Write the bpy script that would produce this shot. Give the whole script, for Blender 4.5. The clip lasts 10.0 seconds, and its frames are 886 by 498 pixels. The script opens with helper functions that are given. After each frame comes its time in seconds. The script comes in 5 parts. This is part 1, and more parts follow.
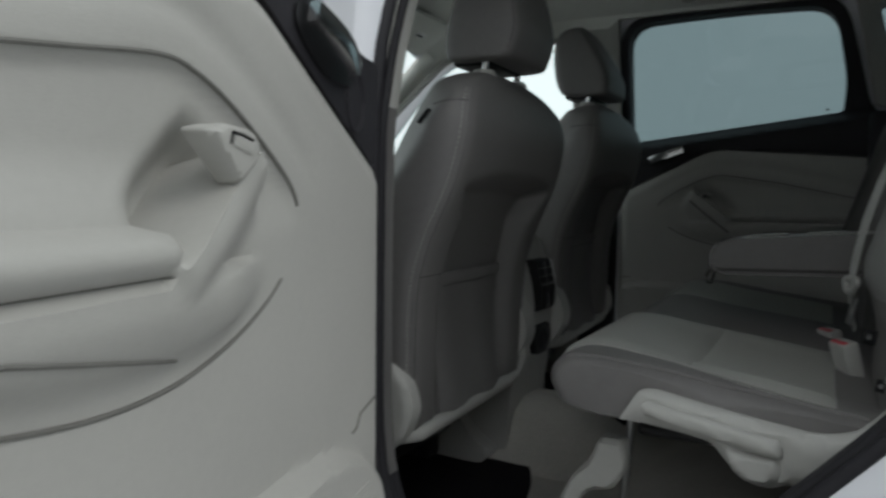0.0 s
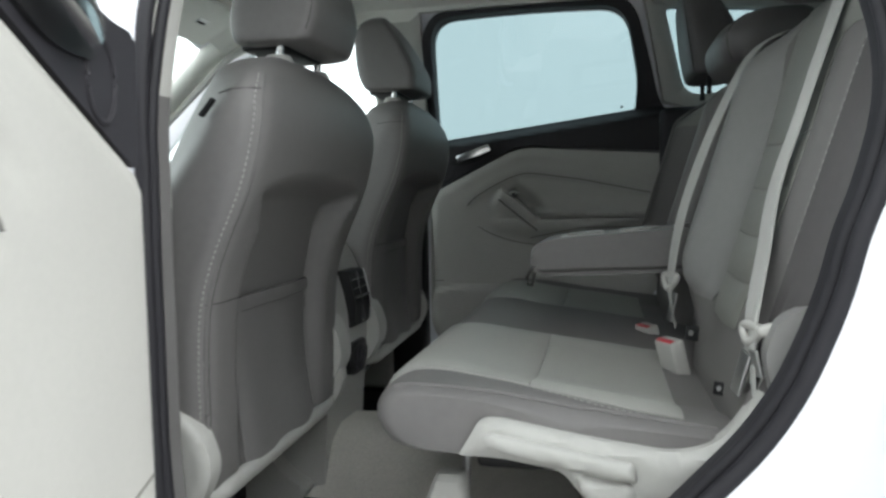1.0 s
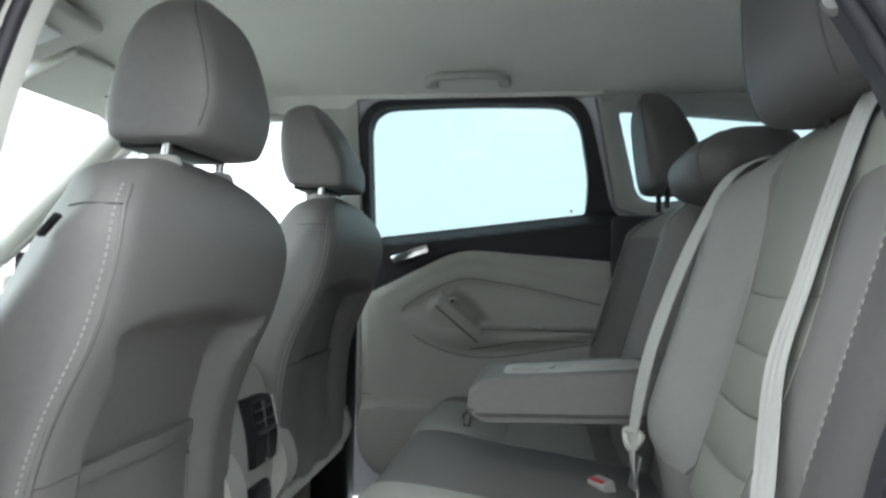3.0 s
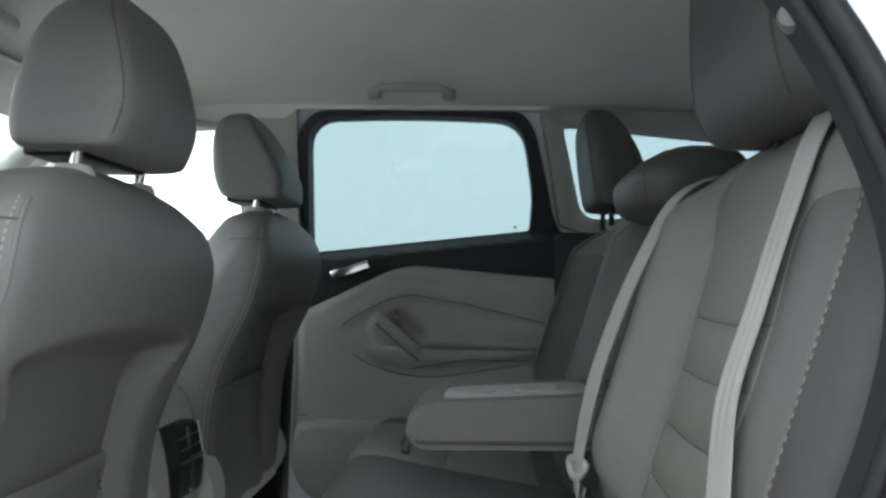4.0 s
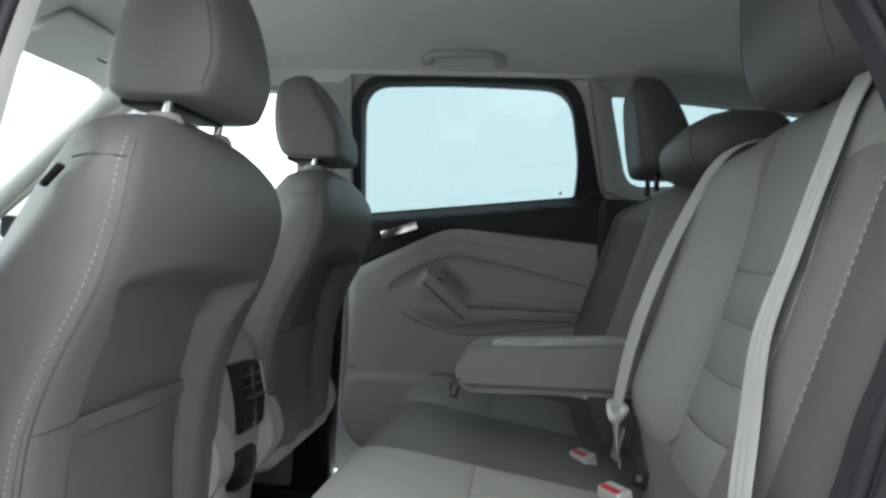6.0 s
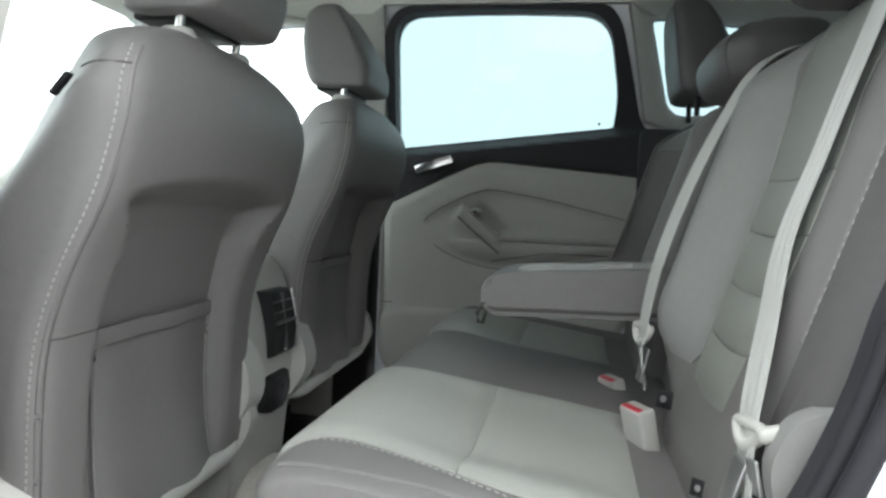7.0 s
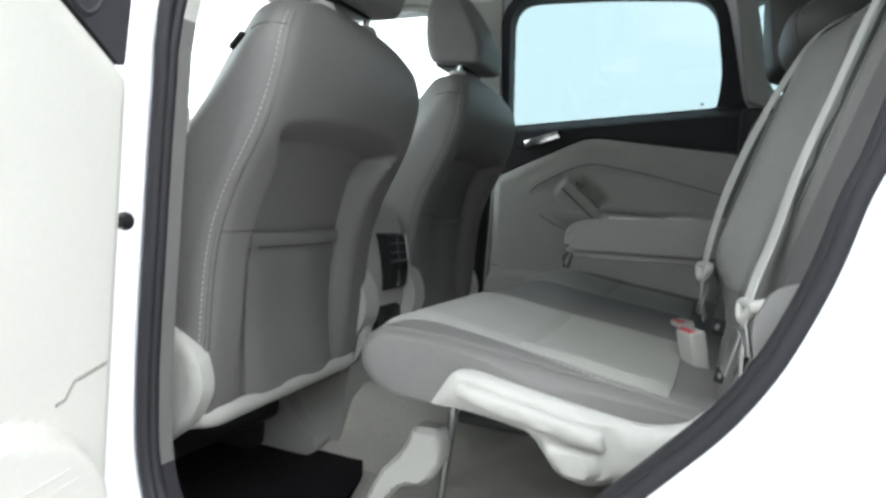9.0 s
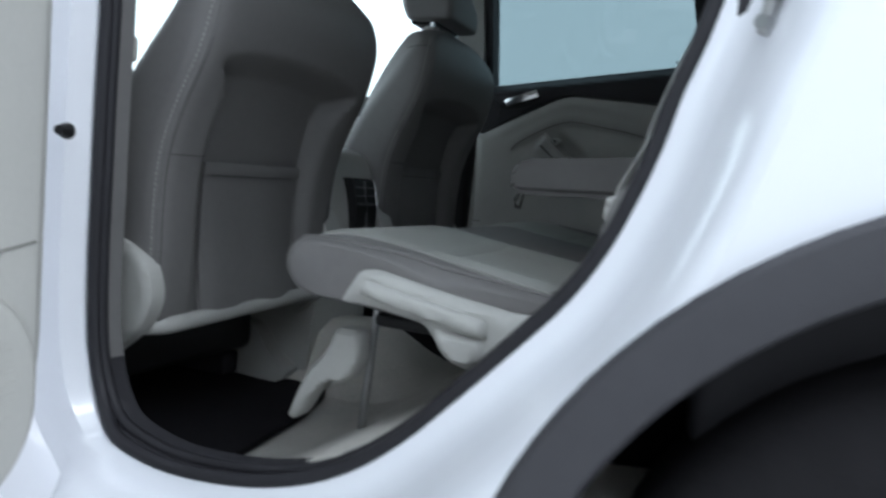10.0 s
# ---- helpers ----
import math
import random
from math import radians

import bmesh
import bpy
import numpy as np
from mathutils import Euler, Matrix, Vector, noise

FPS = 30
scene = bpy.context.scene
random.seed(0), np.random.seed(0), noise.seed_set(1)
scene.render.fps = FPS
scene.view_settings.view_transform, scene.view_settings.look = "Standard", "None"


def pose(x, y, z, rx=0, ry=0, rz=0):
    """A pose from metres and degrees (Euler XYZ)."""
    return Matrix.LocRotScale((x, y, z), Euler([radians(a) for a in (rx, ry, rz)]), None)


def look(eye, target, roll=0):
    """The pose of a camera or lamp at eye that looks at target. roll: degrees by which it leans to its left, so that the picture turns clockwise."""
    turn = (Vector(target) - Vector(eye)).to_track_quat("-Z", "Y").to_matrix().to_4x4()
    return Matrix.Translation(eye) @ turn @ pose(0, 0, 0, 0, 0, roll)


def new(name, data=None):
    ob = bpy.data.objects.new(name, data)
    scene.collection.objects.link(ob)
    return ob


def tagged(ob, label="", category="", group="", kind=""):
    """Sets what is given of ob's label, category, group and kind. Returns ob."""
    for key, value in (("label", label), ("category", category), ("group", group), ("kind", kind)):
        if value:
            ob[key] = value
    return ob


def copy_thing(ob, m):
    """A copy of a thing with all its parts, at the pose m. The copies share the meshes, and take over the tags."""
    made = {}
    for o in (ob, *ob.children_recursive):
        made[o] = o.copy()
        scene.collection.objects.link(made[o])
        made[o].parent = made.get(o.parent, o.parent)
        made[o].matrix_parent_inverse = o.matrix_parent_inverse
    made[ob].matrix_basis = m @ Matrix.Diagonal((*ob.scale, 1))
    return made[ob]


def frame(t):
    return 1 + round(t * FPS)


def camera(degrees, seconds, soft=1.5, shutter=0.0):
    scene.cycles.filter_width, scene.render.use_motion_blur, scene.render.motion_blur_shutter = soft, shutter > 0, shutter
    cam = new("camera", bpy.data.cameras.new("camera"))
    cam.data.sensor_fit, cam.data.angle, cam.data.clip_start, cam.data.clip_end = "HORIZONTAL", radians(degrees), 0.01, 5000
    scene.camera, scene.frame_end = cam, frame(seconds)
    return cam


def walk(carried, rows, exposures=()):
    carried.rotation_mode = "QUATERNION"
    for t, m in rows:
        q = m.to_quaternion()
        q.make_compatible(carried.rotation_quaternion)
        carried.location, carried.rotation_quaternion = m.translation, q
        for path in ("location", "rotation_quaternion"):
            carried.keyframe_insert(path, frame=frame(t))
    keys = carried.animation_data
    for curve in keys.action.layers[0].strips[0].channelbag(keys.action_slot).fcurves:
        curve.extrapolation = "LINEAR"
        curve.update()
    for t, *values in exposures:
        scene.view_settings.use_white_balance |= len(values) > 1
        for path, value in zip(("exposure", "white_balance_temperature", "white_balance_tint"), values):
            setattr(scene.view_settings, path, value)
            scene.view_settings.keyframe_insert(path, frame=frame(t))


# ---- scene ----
cam = camera(63.0, 10.0, 2.7, 0.5)
PATH = [
    (0, (0.695, -0.706, 0.935), (-0.242, 1.057, 0.805), 0.7),
    (0.2, (0.677, -0.684, 0.940), (-0.145, 1.134, 0.805), 0.5),
    (0.5, (0.654, -0.644, 0.937), (0.073, 1.265, 0.801), -1.1),
    (1, (0.622, -0.557, 0.941), (0.191, 1.392, 0.814), -1.2),
    (1.5, (0.622, -0.466, 0.942), (0.255, 1.496, 0.822), 1.4),
    (2, (0.606, -0.402, 0.973), (0.326, 1.578, 0.932), 2.0),
    (2.5, (0.603, -0.376, 1.008), (0.297, 1.601, 1.038), 1.0),
    (4, (0.604, -0.29, 1.042), (0.484, 1.703, 1.154), 1.4),
    (4.5, (0.585, -0.304, 1.036), (0.515, 1.692, 1.141), 1.5),
    (5, (0.582, -0.332, 1.03), (0.495, 1.665, 1.104), 1.8),
    (6.5, (0.605, -0.359, 0.984), (0.31, 1.619, 0.963), 3.0),
    (7, (0.632, -0.336, 0.962), (0.276, 1.629, 0.857), 2.6),
    (7.5, (0.637, -0.344, 0.952), (0.17, 1.597, 0.847), 3.1),
    (8, (0.658, -0.401, 0.921), (0.105, 1.519, 0.842), 3.1),
    (8.5, (0.688, -0.478, 0.912), (0.105, 1.433, 0.828), 3.8),
    (9, (0.741, -0.512, 0.874), (0.052, 1.362, 0.75), 4.6),
    (9.5, (0.82, -0.536, 0.846), (0.019, 1.288, 0.675), 3.7),
    (10, (0.928, -0.537, 0.799), (0.158, 1.301, 0.627), 5.0),
]
EXPOSURES = [(0.0, -0.68, 6450, 10), (0.45, 0.42, 6450, 10), (0.8, 0.78, 6500, 10), (1.2, 1.05, 6500, 10), (2.0, 1.6, 6500, 10), (2.7, 1.65, 6450, 10), (3.8, 1.05, 6350, 10),
             (5.2, 1.0, 6350, 10), (6.3, 1.35, 6450, 10), (7.0, 1.60, 6500, 10), (8.0, 1.68, 6500, 10), (8.6, 1.60, 6500, 10), (9.2, 1.18, 6300, 10), (10.0, 0.28, 5850, 10)]
walk(cam, [(t, look(e, g, r)) for t, e, g, r in PATH], EXPOSURES)


# ---- world and light ----
world = bpy.data.worlds.new("overcast_sky")
scene.world = world
world.use_nodes = True
wn = world.node_tree
wn.nodes.clear()
w_out = wn.nodes.new("ShaderNodeOutputWorld")
w_bg = wn.nodes.new("ShaderNodeBackground")
w_sky = wn.nodes.new("ShaderNodeTexSky")
w_sky.sky_type = "NISHITA"
w_sky.sun_disc = False
w_sky.sun_elevation = radians(58)
w_sky.sun_rotation = radians(205)
w_sky.dust_density = 6.0
w_grey = wn.nodes.new("ShaderNodeHueSaturation")
w_grey.inputs["Saturation"].default_value = 0.12
w_scale = wn.nodes.new("ShaderNodeMix")
w_scale.data_type = "RGBA"
w_scale.inputs["Factor"].default_value = 0.85
w_scale.inputs["B"].default_value = (13.2, 14.1, 14.4, 1)
wn.links.new(w_sky.outputs["Color"], w_grey.inputs["Color"])
wn.links.new(w_grey.outputs["Color"], w_scale.inputs["A"])
wn.links.new(w_scale.outputs["Result"], w_bg.inputs["Color"])
w_bg.inputs["Strength"].default_value = 0.15
wn.links.new(w_bg.outputs["Background"], w_out.inputs["Surface"])

sun_data = bpy.data.lights.new("sun", "SUN")
sun_data.energy = 1.2
sun_data.angle = radians(25)
sun_data.color = (1.0, 0.98, 0.95)
sun = new("sun", sun_data)
sun.matrix_world = look((5.4, -0.3, 5.6), (0.4, 0.2, 0.6))


# ---- materials ----
def material(name, color, rough=0.6, metal=0.0, spread=0.12, grain=60.0, bump=0.0, bump_scale=600.0,
             stain=0.08, coat=0.0, cells=False, spec=0.5, sheen=0.0):
    m = bpy.data.materials.new(name)
    m.use_nodes = True
    nt = m.node_tree
    b = nt.nodes["Principled BSDF"]
    b.inputs["Roughness"].default_value = rough
    b.inputs["Metallic"].default_value = metal
    b.inputs["Specular IOR Level"].default_value = spec
    if coat:
        b.inputs["Coat Weight"].default_value = coat
        b.inputs["Coat Roughness"].default_value = 0.06
    if sheen:
        b.inputs["Sheen Weight"].default_value = sheen
    tc = nt.nodes.new("ShaderNodeTexCoord")
    fine = nt.nodes.new("ShaderNodeTexNoise")
    fine.inputs["Scale"].default_value = grain
    fine.inputs["Detail"].default_value = 6
    broad = nt.nodes.new("ShaderNodeTexNoise")
    broad.inputs["Scale"].default_value = 4.0
    broad.inputs["Detail"].default_value = 4
    for n in (fine, broad):
        nt.links.new(tc.outputs["Object"], n.inputs["Vector"])
    dark = tuple(c * (1 - spread) for c in color)
    light = tuple(min(1, c * (1 + spread)) for c in color)
    ramp = nt.nodes.new("ShaderNodeMix")
    ramp.data_type = "RGBA"
    ramp.inputs["A"].default_value = (*dark, 1)
    ramp.inputs["B"].default_value = (*light, 1)
    nt.links.new(fine.outputs["Fac"], ramp.inputs["Factor"])
    worn = nt.nodes.new("ShaderNodeMix")
    worn.data_type = "RGBA"
    worn.blend_type = "MULTIPLY"
    worn.inputs["Factor"].default_value = 1.0
    nt.links.new(ramp.outputs["Result"], worn.inputs["A"])
    tone = nt.nodes.new("ShaderNodeMapRange")
    tone.inputs["From Min"].default_value = 0.3
    tone.inputs["From Max"].default_value = 0.7
    tone.inputs["To Min"].default_value = 1 - stain
    tone.inputs["To Max"].default_value = 1.0
    nt.links.new(broad.outputs["Fac"], tone.inputs["Value"])
    nt.links.new(tone.outputs["Result"], worn.inputs["B"])
    nt.links.new(worn.outputs["Result"], b.inputs["Base Color"])
    rr = nt.nodes.new("ShaderNodeMapRange")
    rr.inputs["To Min"].default_value = max(0.02, rough - 0.08)
    rr.inputs["To Max"].default_value = min(1, rough + 0.08)
    nt.links.new(broad.outputs["Fac"], rr.inputs["Value"])
    nt.links.new(rr.outputs["Result"], b.inputs["Roughness"])
    if bump:
        if cells:
            tex = nt.nodes.new("ShaderNodeTexVoronoi")
            tex.feature = "DISTANCE_TO_EDGE"
            out = tex.outputs["Distance"]
        else:
            tex = nt.nodes.new("ShaderNodeTexNoise")
            tex.inputs["Detail"].default_value = 3
            out = tex.outputs["Fac"]
        tex.inputs["Scale"].default_value = bump_scale
        nt.links.new(tc.outputs["Object"], tex.inputs["Vector"])
        bn = nt.nodes.new("ShaderNodeBump")
        bn.inputs["Strength"].default_value = bump
        bn.inputs["Distance"].default_value = 0.002
        nt.links.new(out, bn.inputs["Height"])
        nt.links.new(bn.outputs["Normal"], b.inputs["Normal"])
    return m


def glass(name, tint, rough=0.0):
    m = bpy.data.materials.new(name)
    m.use_nodes = True
    nt = m.node_tree
    nt.nodes.clear()
    out = nt.nodes.new("ShaderNodeOutputMaterial")
    tr = nt.nodes.new("ShaderNodeBsdfTransparent")
    tr.inputs["Color"].default_value = (*tint, 1)
    gl = nt.nodes.new("ShaderNodeBsdfGlossy")
    gl.inputs["Roughness"].default_value = 0.02
    lw = nt.nodes.new("ShaderNodeLayerWeight")
    lw.inputs["Blend"].default_value = 0.5
    pw = nt.nodes.new("ShaderNodeMath")
    pw.operation = "POWER"
    pw.inputs[1].default_value = 5.0
    nt.links.new(lw.outputs["Facing"], pw.inputs[0])
    fr = nt.nodes.new("ShaderNodeMath")
    fr.operation = "MULTIPLY_ADD"
    fr.inputs[1].default_value = 0.8
    fr.inputs[2].default_value = 0.03
    nt.links.new(pw.outputs[0], fr.inputs[0])
    mx = nt.nodes.new("ShaderNodeMixShader")
    nt.links.new(fr.outputs[0], mx.inputs["Fac"])
    nt.links.new(tr.outputs["BSDF"], mx.inputs[1])
    nt.links.new(gl.outputs["BSDF"], mx.inputs[2])
    nt.links.new(mx.outputs["Shader"], out.inputs["Surface"])
    return m


M_LEATHER = material("grey_leather", (0.158, 0.151, 0.147), 0.52, spec=0.3, bump=0.18, bump_scale=420, cells=True, grain=90, spread=0.08)
M_SIDE = material("grey_vinyl_side", (0.147, 0.142, 0.139), 0.52, bump=0.15, bump_scale=420, cells=True, grain=90, spread=0.08)
M_INSERT = material("light_grey_leather", (0.315, 0.315, 0.29), 0.5, bump=0.2, bump_scale=380, cells=True, grain=120, spread=0.07)
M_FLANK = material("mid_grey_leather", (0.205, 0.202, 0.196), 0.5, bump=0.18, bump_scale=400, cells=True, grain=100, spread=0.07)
# Outer bolster leather; on the rear headrests it puts shade into the colour.
M_BOLSTER = material("dark_leather_and_shade", (0.080, 0.075, 0.075), 0.48, spec=0.35, bump=0.2, bump_scale=400, cells=True, grain=90, spread=0.1)
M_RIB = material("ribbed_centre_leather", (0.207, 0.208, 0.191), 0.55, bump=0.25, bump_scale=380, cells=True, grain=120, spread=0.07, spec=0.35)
M_CREAM = material("cream_plastic", (0.41, 0.405, 0.38), 0.5, bump=0.12, bump_scale=700, spread=0.05, grain=150)
M_DOOR = material("stone_door_plastic", (0.405, 0.400, 0.374), 0.55, bump=0.14, bump_scale=650, spread=0.05, grain=150)
M_LINER = material("headliner_fabric", (0.70, 0.70, 0.66), 0.95, bump=0.35, bump_scale=900, spread=0.06, grain=300, spec=0.1, sheen=0.2)
M_CARPET = material("grey_beige_carpet", (0.56, 0.54, 0.495), 1.0, bump=1.0, bump_scale=500, spread=0.25, grain=260, stain=0.25, spec=0.05)
M_MAT = material("black_carpet_mat", (0.018, 0.017, 0.019), 1.0, bump=1.0, bump_scale=550, spread=0.35, grain=260, stain=0.2, spec=0.05)
M_GREYPL = material("mid_grey_plastic", (0.21, 0.205, 0.20), 0.55, bump=0.14, bump_scale=650, spread=0.05, grain=150)
M_DARK = material("dark_grey_plastic", (0.027, 0.026, 0.030), 0.6, spec=0.25, bump=0.2, bump_scale=800, spread=0.1, grain=150)
M_BLACK = material("black_plastic", (0.011, 0.011, 0.012), 0.5, spec=0.3, bump=0.1, bump_scale=500)
M_RUBBER = material("black_rubber", (0.018, 0.017, 0.021), 0.55, spec=0.35, bump=0.1, bump_scale=300, stain=0.25)
M_VENT = material("gloss_vent_plastic", (0.055, 0.055, 0.058), 0.3, spec=0.5, spread=0.08)
M_CLAD = material("grey_moulded_cladding", (0.037, 0.036, 0.042), 0.6, bump=0.3, bump_scale=900, stain=0.2)
M_PAINT = material("white_car_paint", (0.78, 0.79, 0.83), 0.22, coat=0.6, spread=0.015, grain=20, stain=0.02)
M_CHROME = material("satin_chrome", (0.75, 0.75, 0.76), 0.18, 1.0, spread=0.03)
M_STEEL = material("bare_steel", (0.45, 0.45, 0.45), 0.35, 1.0, spread=0.08)
M_BELT = material("grey_belt_webbing", (0.43, 0.43, 0.41), 0.75, bump=0.5, bump_scale=900, spread=0.06, grain=400)
M_STITCH = material("pale_thread", (0.33, 0.325, 0.308), 0.8, bump=0.3, bump_scale=2000)
M_SEAM = material("dark_seam", (0.075, 0.072, 0.068), 0.9)
M_JOINT_SHADE = material("joint_and_shade_line", (0.15, 0.148, 0.135), 0.9)
M_RED = material("red_button_plastic", (0.42, 0.025, 0.04), 0.4, spread=0.05)
M_WHITE = material("white_print", (0.75, 0.75, 0.75), 0.6, spread=0.02)
M_LINING = material("wheelhouse_felt", (0.008, 0.007, 0.009), 0.95, bump=1.0, bump_scale=60, spread=0.6, grain=25, stain=0.5, spec=0.15)
M_TYRE = material("tyre_rubber", (0.010, 0.009, 0.011), 0.8, spec=0.3, bump=0.9, bump_scale=45, spread=0.5, grain=30, stain=0.5)
M_ALLOY = material("alloy_wheel", (0.35, 0.35, 0.36), 0.35, 0.9, spread=0.05)
M_GROUND = material("pale_concrete", (0.45, 0.45, 0.445), 0.9, bump=0.6, bump_scale=60, spread=0.15, grain=8, stain=0.2)
M_BLOCKER = material("light_block_surface", (0.36, 0.355, 0.335), 0.9, bump=0.4, bump_scale=40, spread=0.12, grain=6, stain=0.2)
M_TINT = glass("privacy_glass", (0.39, 0.447, 0.455))
M_CLEAR = glass("clear_glass", (0.93, 0.96, 0.95))


# ---- building helpers ----
def part(name, bm, mat, parent=None, label="", smooth=True):
    me = bpy.data.meshes.new(name)
    bmesh.ops.recalc_face_normals(bm, faces=bm.faces)
    bm.to_mesh(me)
    bm.free()
    if smooth:
        for p in me.polygons:
            p.use_smooth = True
        me.set_sharp_from_angle(angle=radians(42))
    me.materials.append(mat)
    ob = new(name, me)
    if parent is not None:
        ob.parent = parent
    if label:
        ob["label"] = label
    return ob


def smooth_rows(rows, k):
    """Catmull-Rom through rows of equal-length tuples, k steps between two rows."""
    pts = [np.array(r, float) for r in rows]
    pts = [2 * pts[0] - pts[1]] + pts + [2 * pts[-1] - pts[-2]]
    out = []
    for i in range(1, len(pts) - 2):
        p0, p1, p2, p3 = pts[i - 1:i + 3]
        for j in range(k):
            t = j / k
            out.append(0.5 * ((2 * p1) + (-p0 + p2) * t + (2 * p0 - 5 * p1 + 4 * p2 - p3) * t * t + (-p0 + 3 * p1 - 3 * p2 + p3) * t ** 3))
    out.append(pts[-2])
    return out


def step(a, b, x):
    t = min(1.0, max(0.0, (x - a) / (b - a)))
    return t * t * (3 - 2 * t)


def signed_pow(v, e):
    return math.copysign(abs(v) ** e, v)


def pillow(rows, n=40, k=4, e=0.62, mod=None):
    """A soft closed body: rows of (z, centre x, centre y, half x, half y), bottom to top. mod(p) moves a point."""
    bm = bmesh.new()
    rows = smooth_rows(rows, k)
    rings = []
    for z, cx, cy, hx, hy in rows:
        ring = []
        for i in range(n):
            a = 2 * math.pi * i / n
            p = Vector((cx + hx * signed_pow(math.cos(a), e), cy + hy * signed_pow(math.sin(a), e), z))
            ring.append(bm.verts.new(mod(p) if mod else p))
        rings.append(ring)
    for r0, r1 in zip(rings, rings[1:]):
        for i in range(n):
            bm.faces.new((r0[i], r0[(i + 1) % n], r1[(i + 1) % n], r1[i]))
    for ring, s in ((rings[0], -1), (rings[-1], 1)):
        c = sum((v.co for v in ring), Vector()) / n
        inner = [bm.verts.new(c.lerp(v.co, 0.5)) for v in ring]
        mid = bm.verts.new(c)
        for i in range(n):
            j = (i + 1) % n
            bm.faces.new((ring[i], ring[j], inner[j], inner[i]))
            bm.faces.new((inner[i], inner[j], mid))
    return bm


def tube(points, r, n=10, closed=False, flat=1.0, up=(0.013, 0.021, 1)):
    """A round bar along points; flat squeezes it."""
    bm = bmesh.new()
    pts = [Vector(p) for p in points]
    m = len(pts)
    rings = []
    up = Vector(up).normalized()
    for i, p in enumerate(pts):
        a = pts[(i - 1) % m] if closed or i else p
        b = pts[(i + 1) % m] if closed or i < m - 1 else p
        d = (b - a).normalized()
        s = d.cross(up)
        if s.length < 0.05:
            s = d.cross(Vector((1, 0, 0)))
        s.normalize()
        u = s.cross(d)
        rings.append([bm.verts.new(p + s * (r * math.cos(2 * math.pi * j / n)) + u * (r * flat * math.sin(2 * math.pi * j / n))) for j in range(n)])
    for i in range(m if closed else m - 1):
        r0, r1 = rings[i], rings[(i + 1) % m]
        for j in range(n):
            bm.faces.new((r0[j], r0[(j + 1) % n], r1[(j + 1) % n], r1[j]))
    if not closed:
        bm.faces.new(rings[0])
        bm.faces.new(rings[-1])
    return bm


def ribbon(points, wide, width, thick):
    """A flat band along points; wide is the direction of its width (one for all, or one for each point)."""
    bm = bmesh.new()
    pts = [Vector(p) for p in points]
    rings = []
    for i, p in enumerate(pts):
        d = (pts[min(i + 1, len(pts) - 1)] - pts[max(i - 1, 0)]).normalized()
        w = Vector(wide[i] if isinstance(wide, list) else wide)
        w = (w - d * w.dot(d)).normalized() * width / 2
        t = d.cross(w).normalized() * thick / 2
        rings.append([bm.verts.new(p + q) for q in (-w - t, -w * 0.4 - t * 1.25, w * 0.4 - t * 1.25, w - t, w + t, w * 0.4 + t * 1.25, -w * 0.4 + t * 1.25, -w + t)])
    for r0, r1 in zip(rings, rings[1:]):
        for j in range(8):
            bm.faces.new((r0[j], r0[(j + 1) % 8], r1[(j + 1) % 8], r1[j]))
    bm.faces.new(rings[0])
    bm.faces.new(rings[-1])
    return bm


def rbox(size, at=(0, 0, 0), bevel=0.006, turn=(0, 0, 0), segs=3, bm=None):
    own = bm is None
    bm = bm or bmesh.new()
    made = bmesh.ops.create_cube(bm, size=1.0)["verts"]
    for v in made:
        v.co = Vector((v.co.x * size[0], v.co.y * size[1], v.co.z * size[2]))
    edges = list({e for v in made for e in v.link_edges})
    r = bmesh.ops.bevel(bm, geom=edges, offset=min(bevel, min(size) * 0.49), segments=segs, affect="EDGES", profile=0.5)
    vs = {v for f in r["faces"] for v in f.verts}
    m = pose(*at, *turn)
    bmesh.ops.transform(bm, matrix=m, verts=list(vs))
    return bm


def prism(outline, lo, hi, axes="xz", bevel=0.004, segs=2):
    """An outline of (a, b) points, given thickness from lo to hi along the third axis, with rounded rims."""
    bm = bmesh.new()

    def put(a, b, c):
        return {"xz": (a, c, b), "xy": (a, b, c), "yz": (c, a, b)}[axes]
    lower = [bm.verts.new(put(a, b, lo)) for a, b in outline]
    upper = [bm.verts.new(put(a, b, hi)) for a, b in outline]
    n = len(outline)
    f0, f1 = bm.faces.new(lower), bm.faces.new(upper)
    for i in range(n):
        bm.faces.new((lower[i], lower[(i + 1) % n], upper[(i + 1) % n], upper[i]))
    if bevel:
        bmesh.ops.bevel(bm, geom=list(f0.edges) + list(f1.edges), offset=bevel, segments=segs, affect="EDGES", profile=0.5)
    return bm


def round_outline(points, k=6):
    """A smooth closed curve through points."""
    n = len(points)
    out = []
    P = [np.array(p, float) for p in points]
    for i in range(n):
        p0, p1, p2, p3 = P[i - 1], P[i], P[(i + 1) % n], P[(i + 2) % n]
        for j in range(k):
            t = j / k
            out.append(tuple(0.5 * ((2 * p1) + (-p0 + p2) * t + (2 * p0 - 5 * p1 + 4 * p2 - p3) * t * t + (-p0 + 3 * p1 - 3 * p2 + p3) * t ** 3)))
    return out


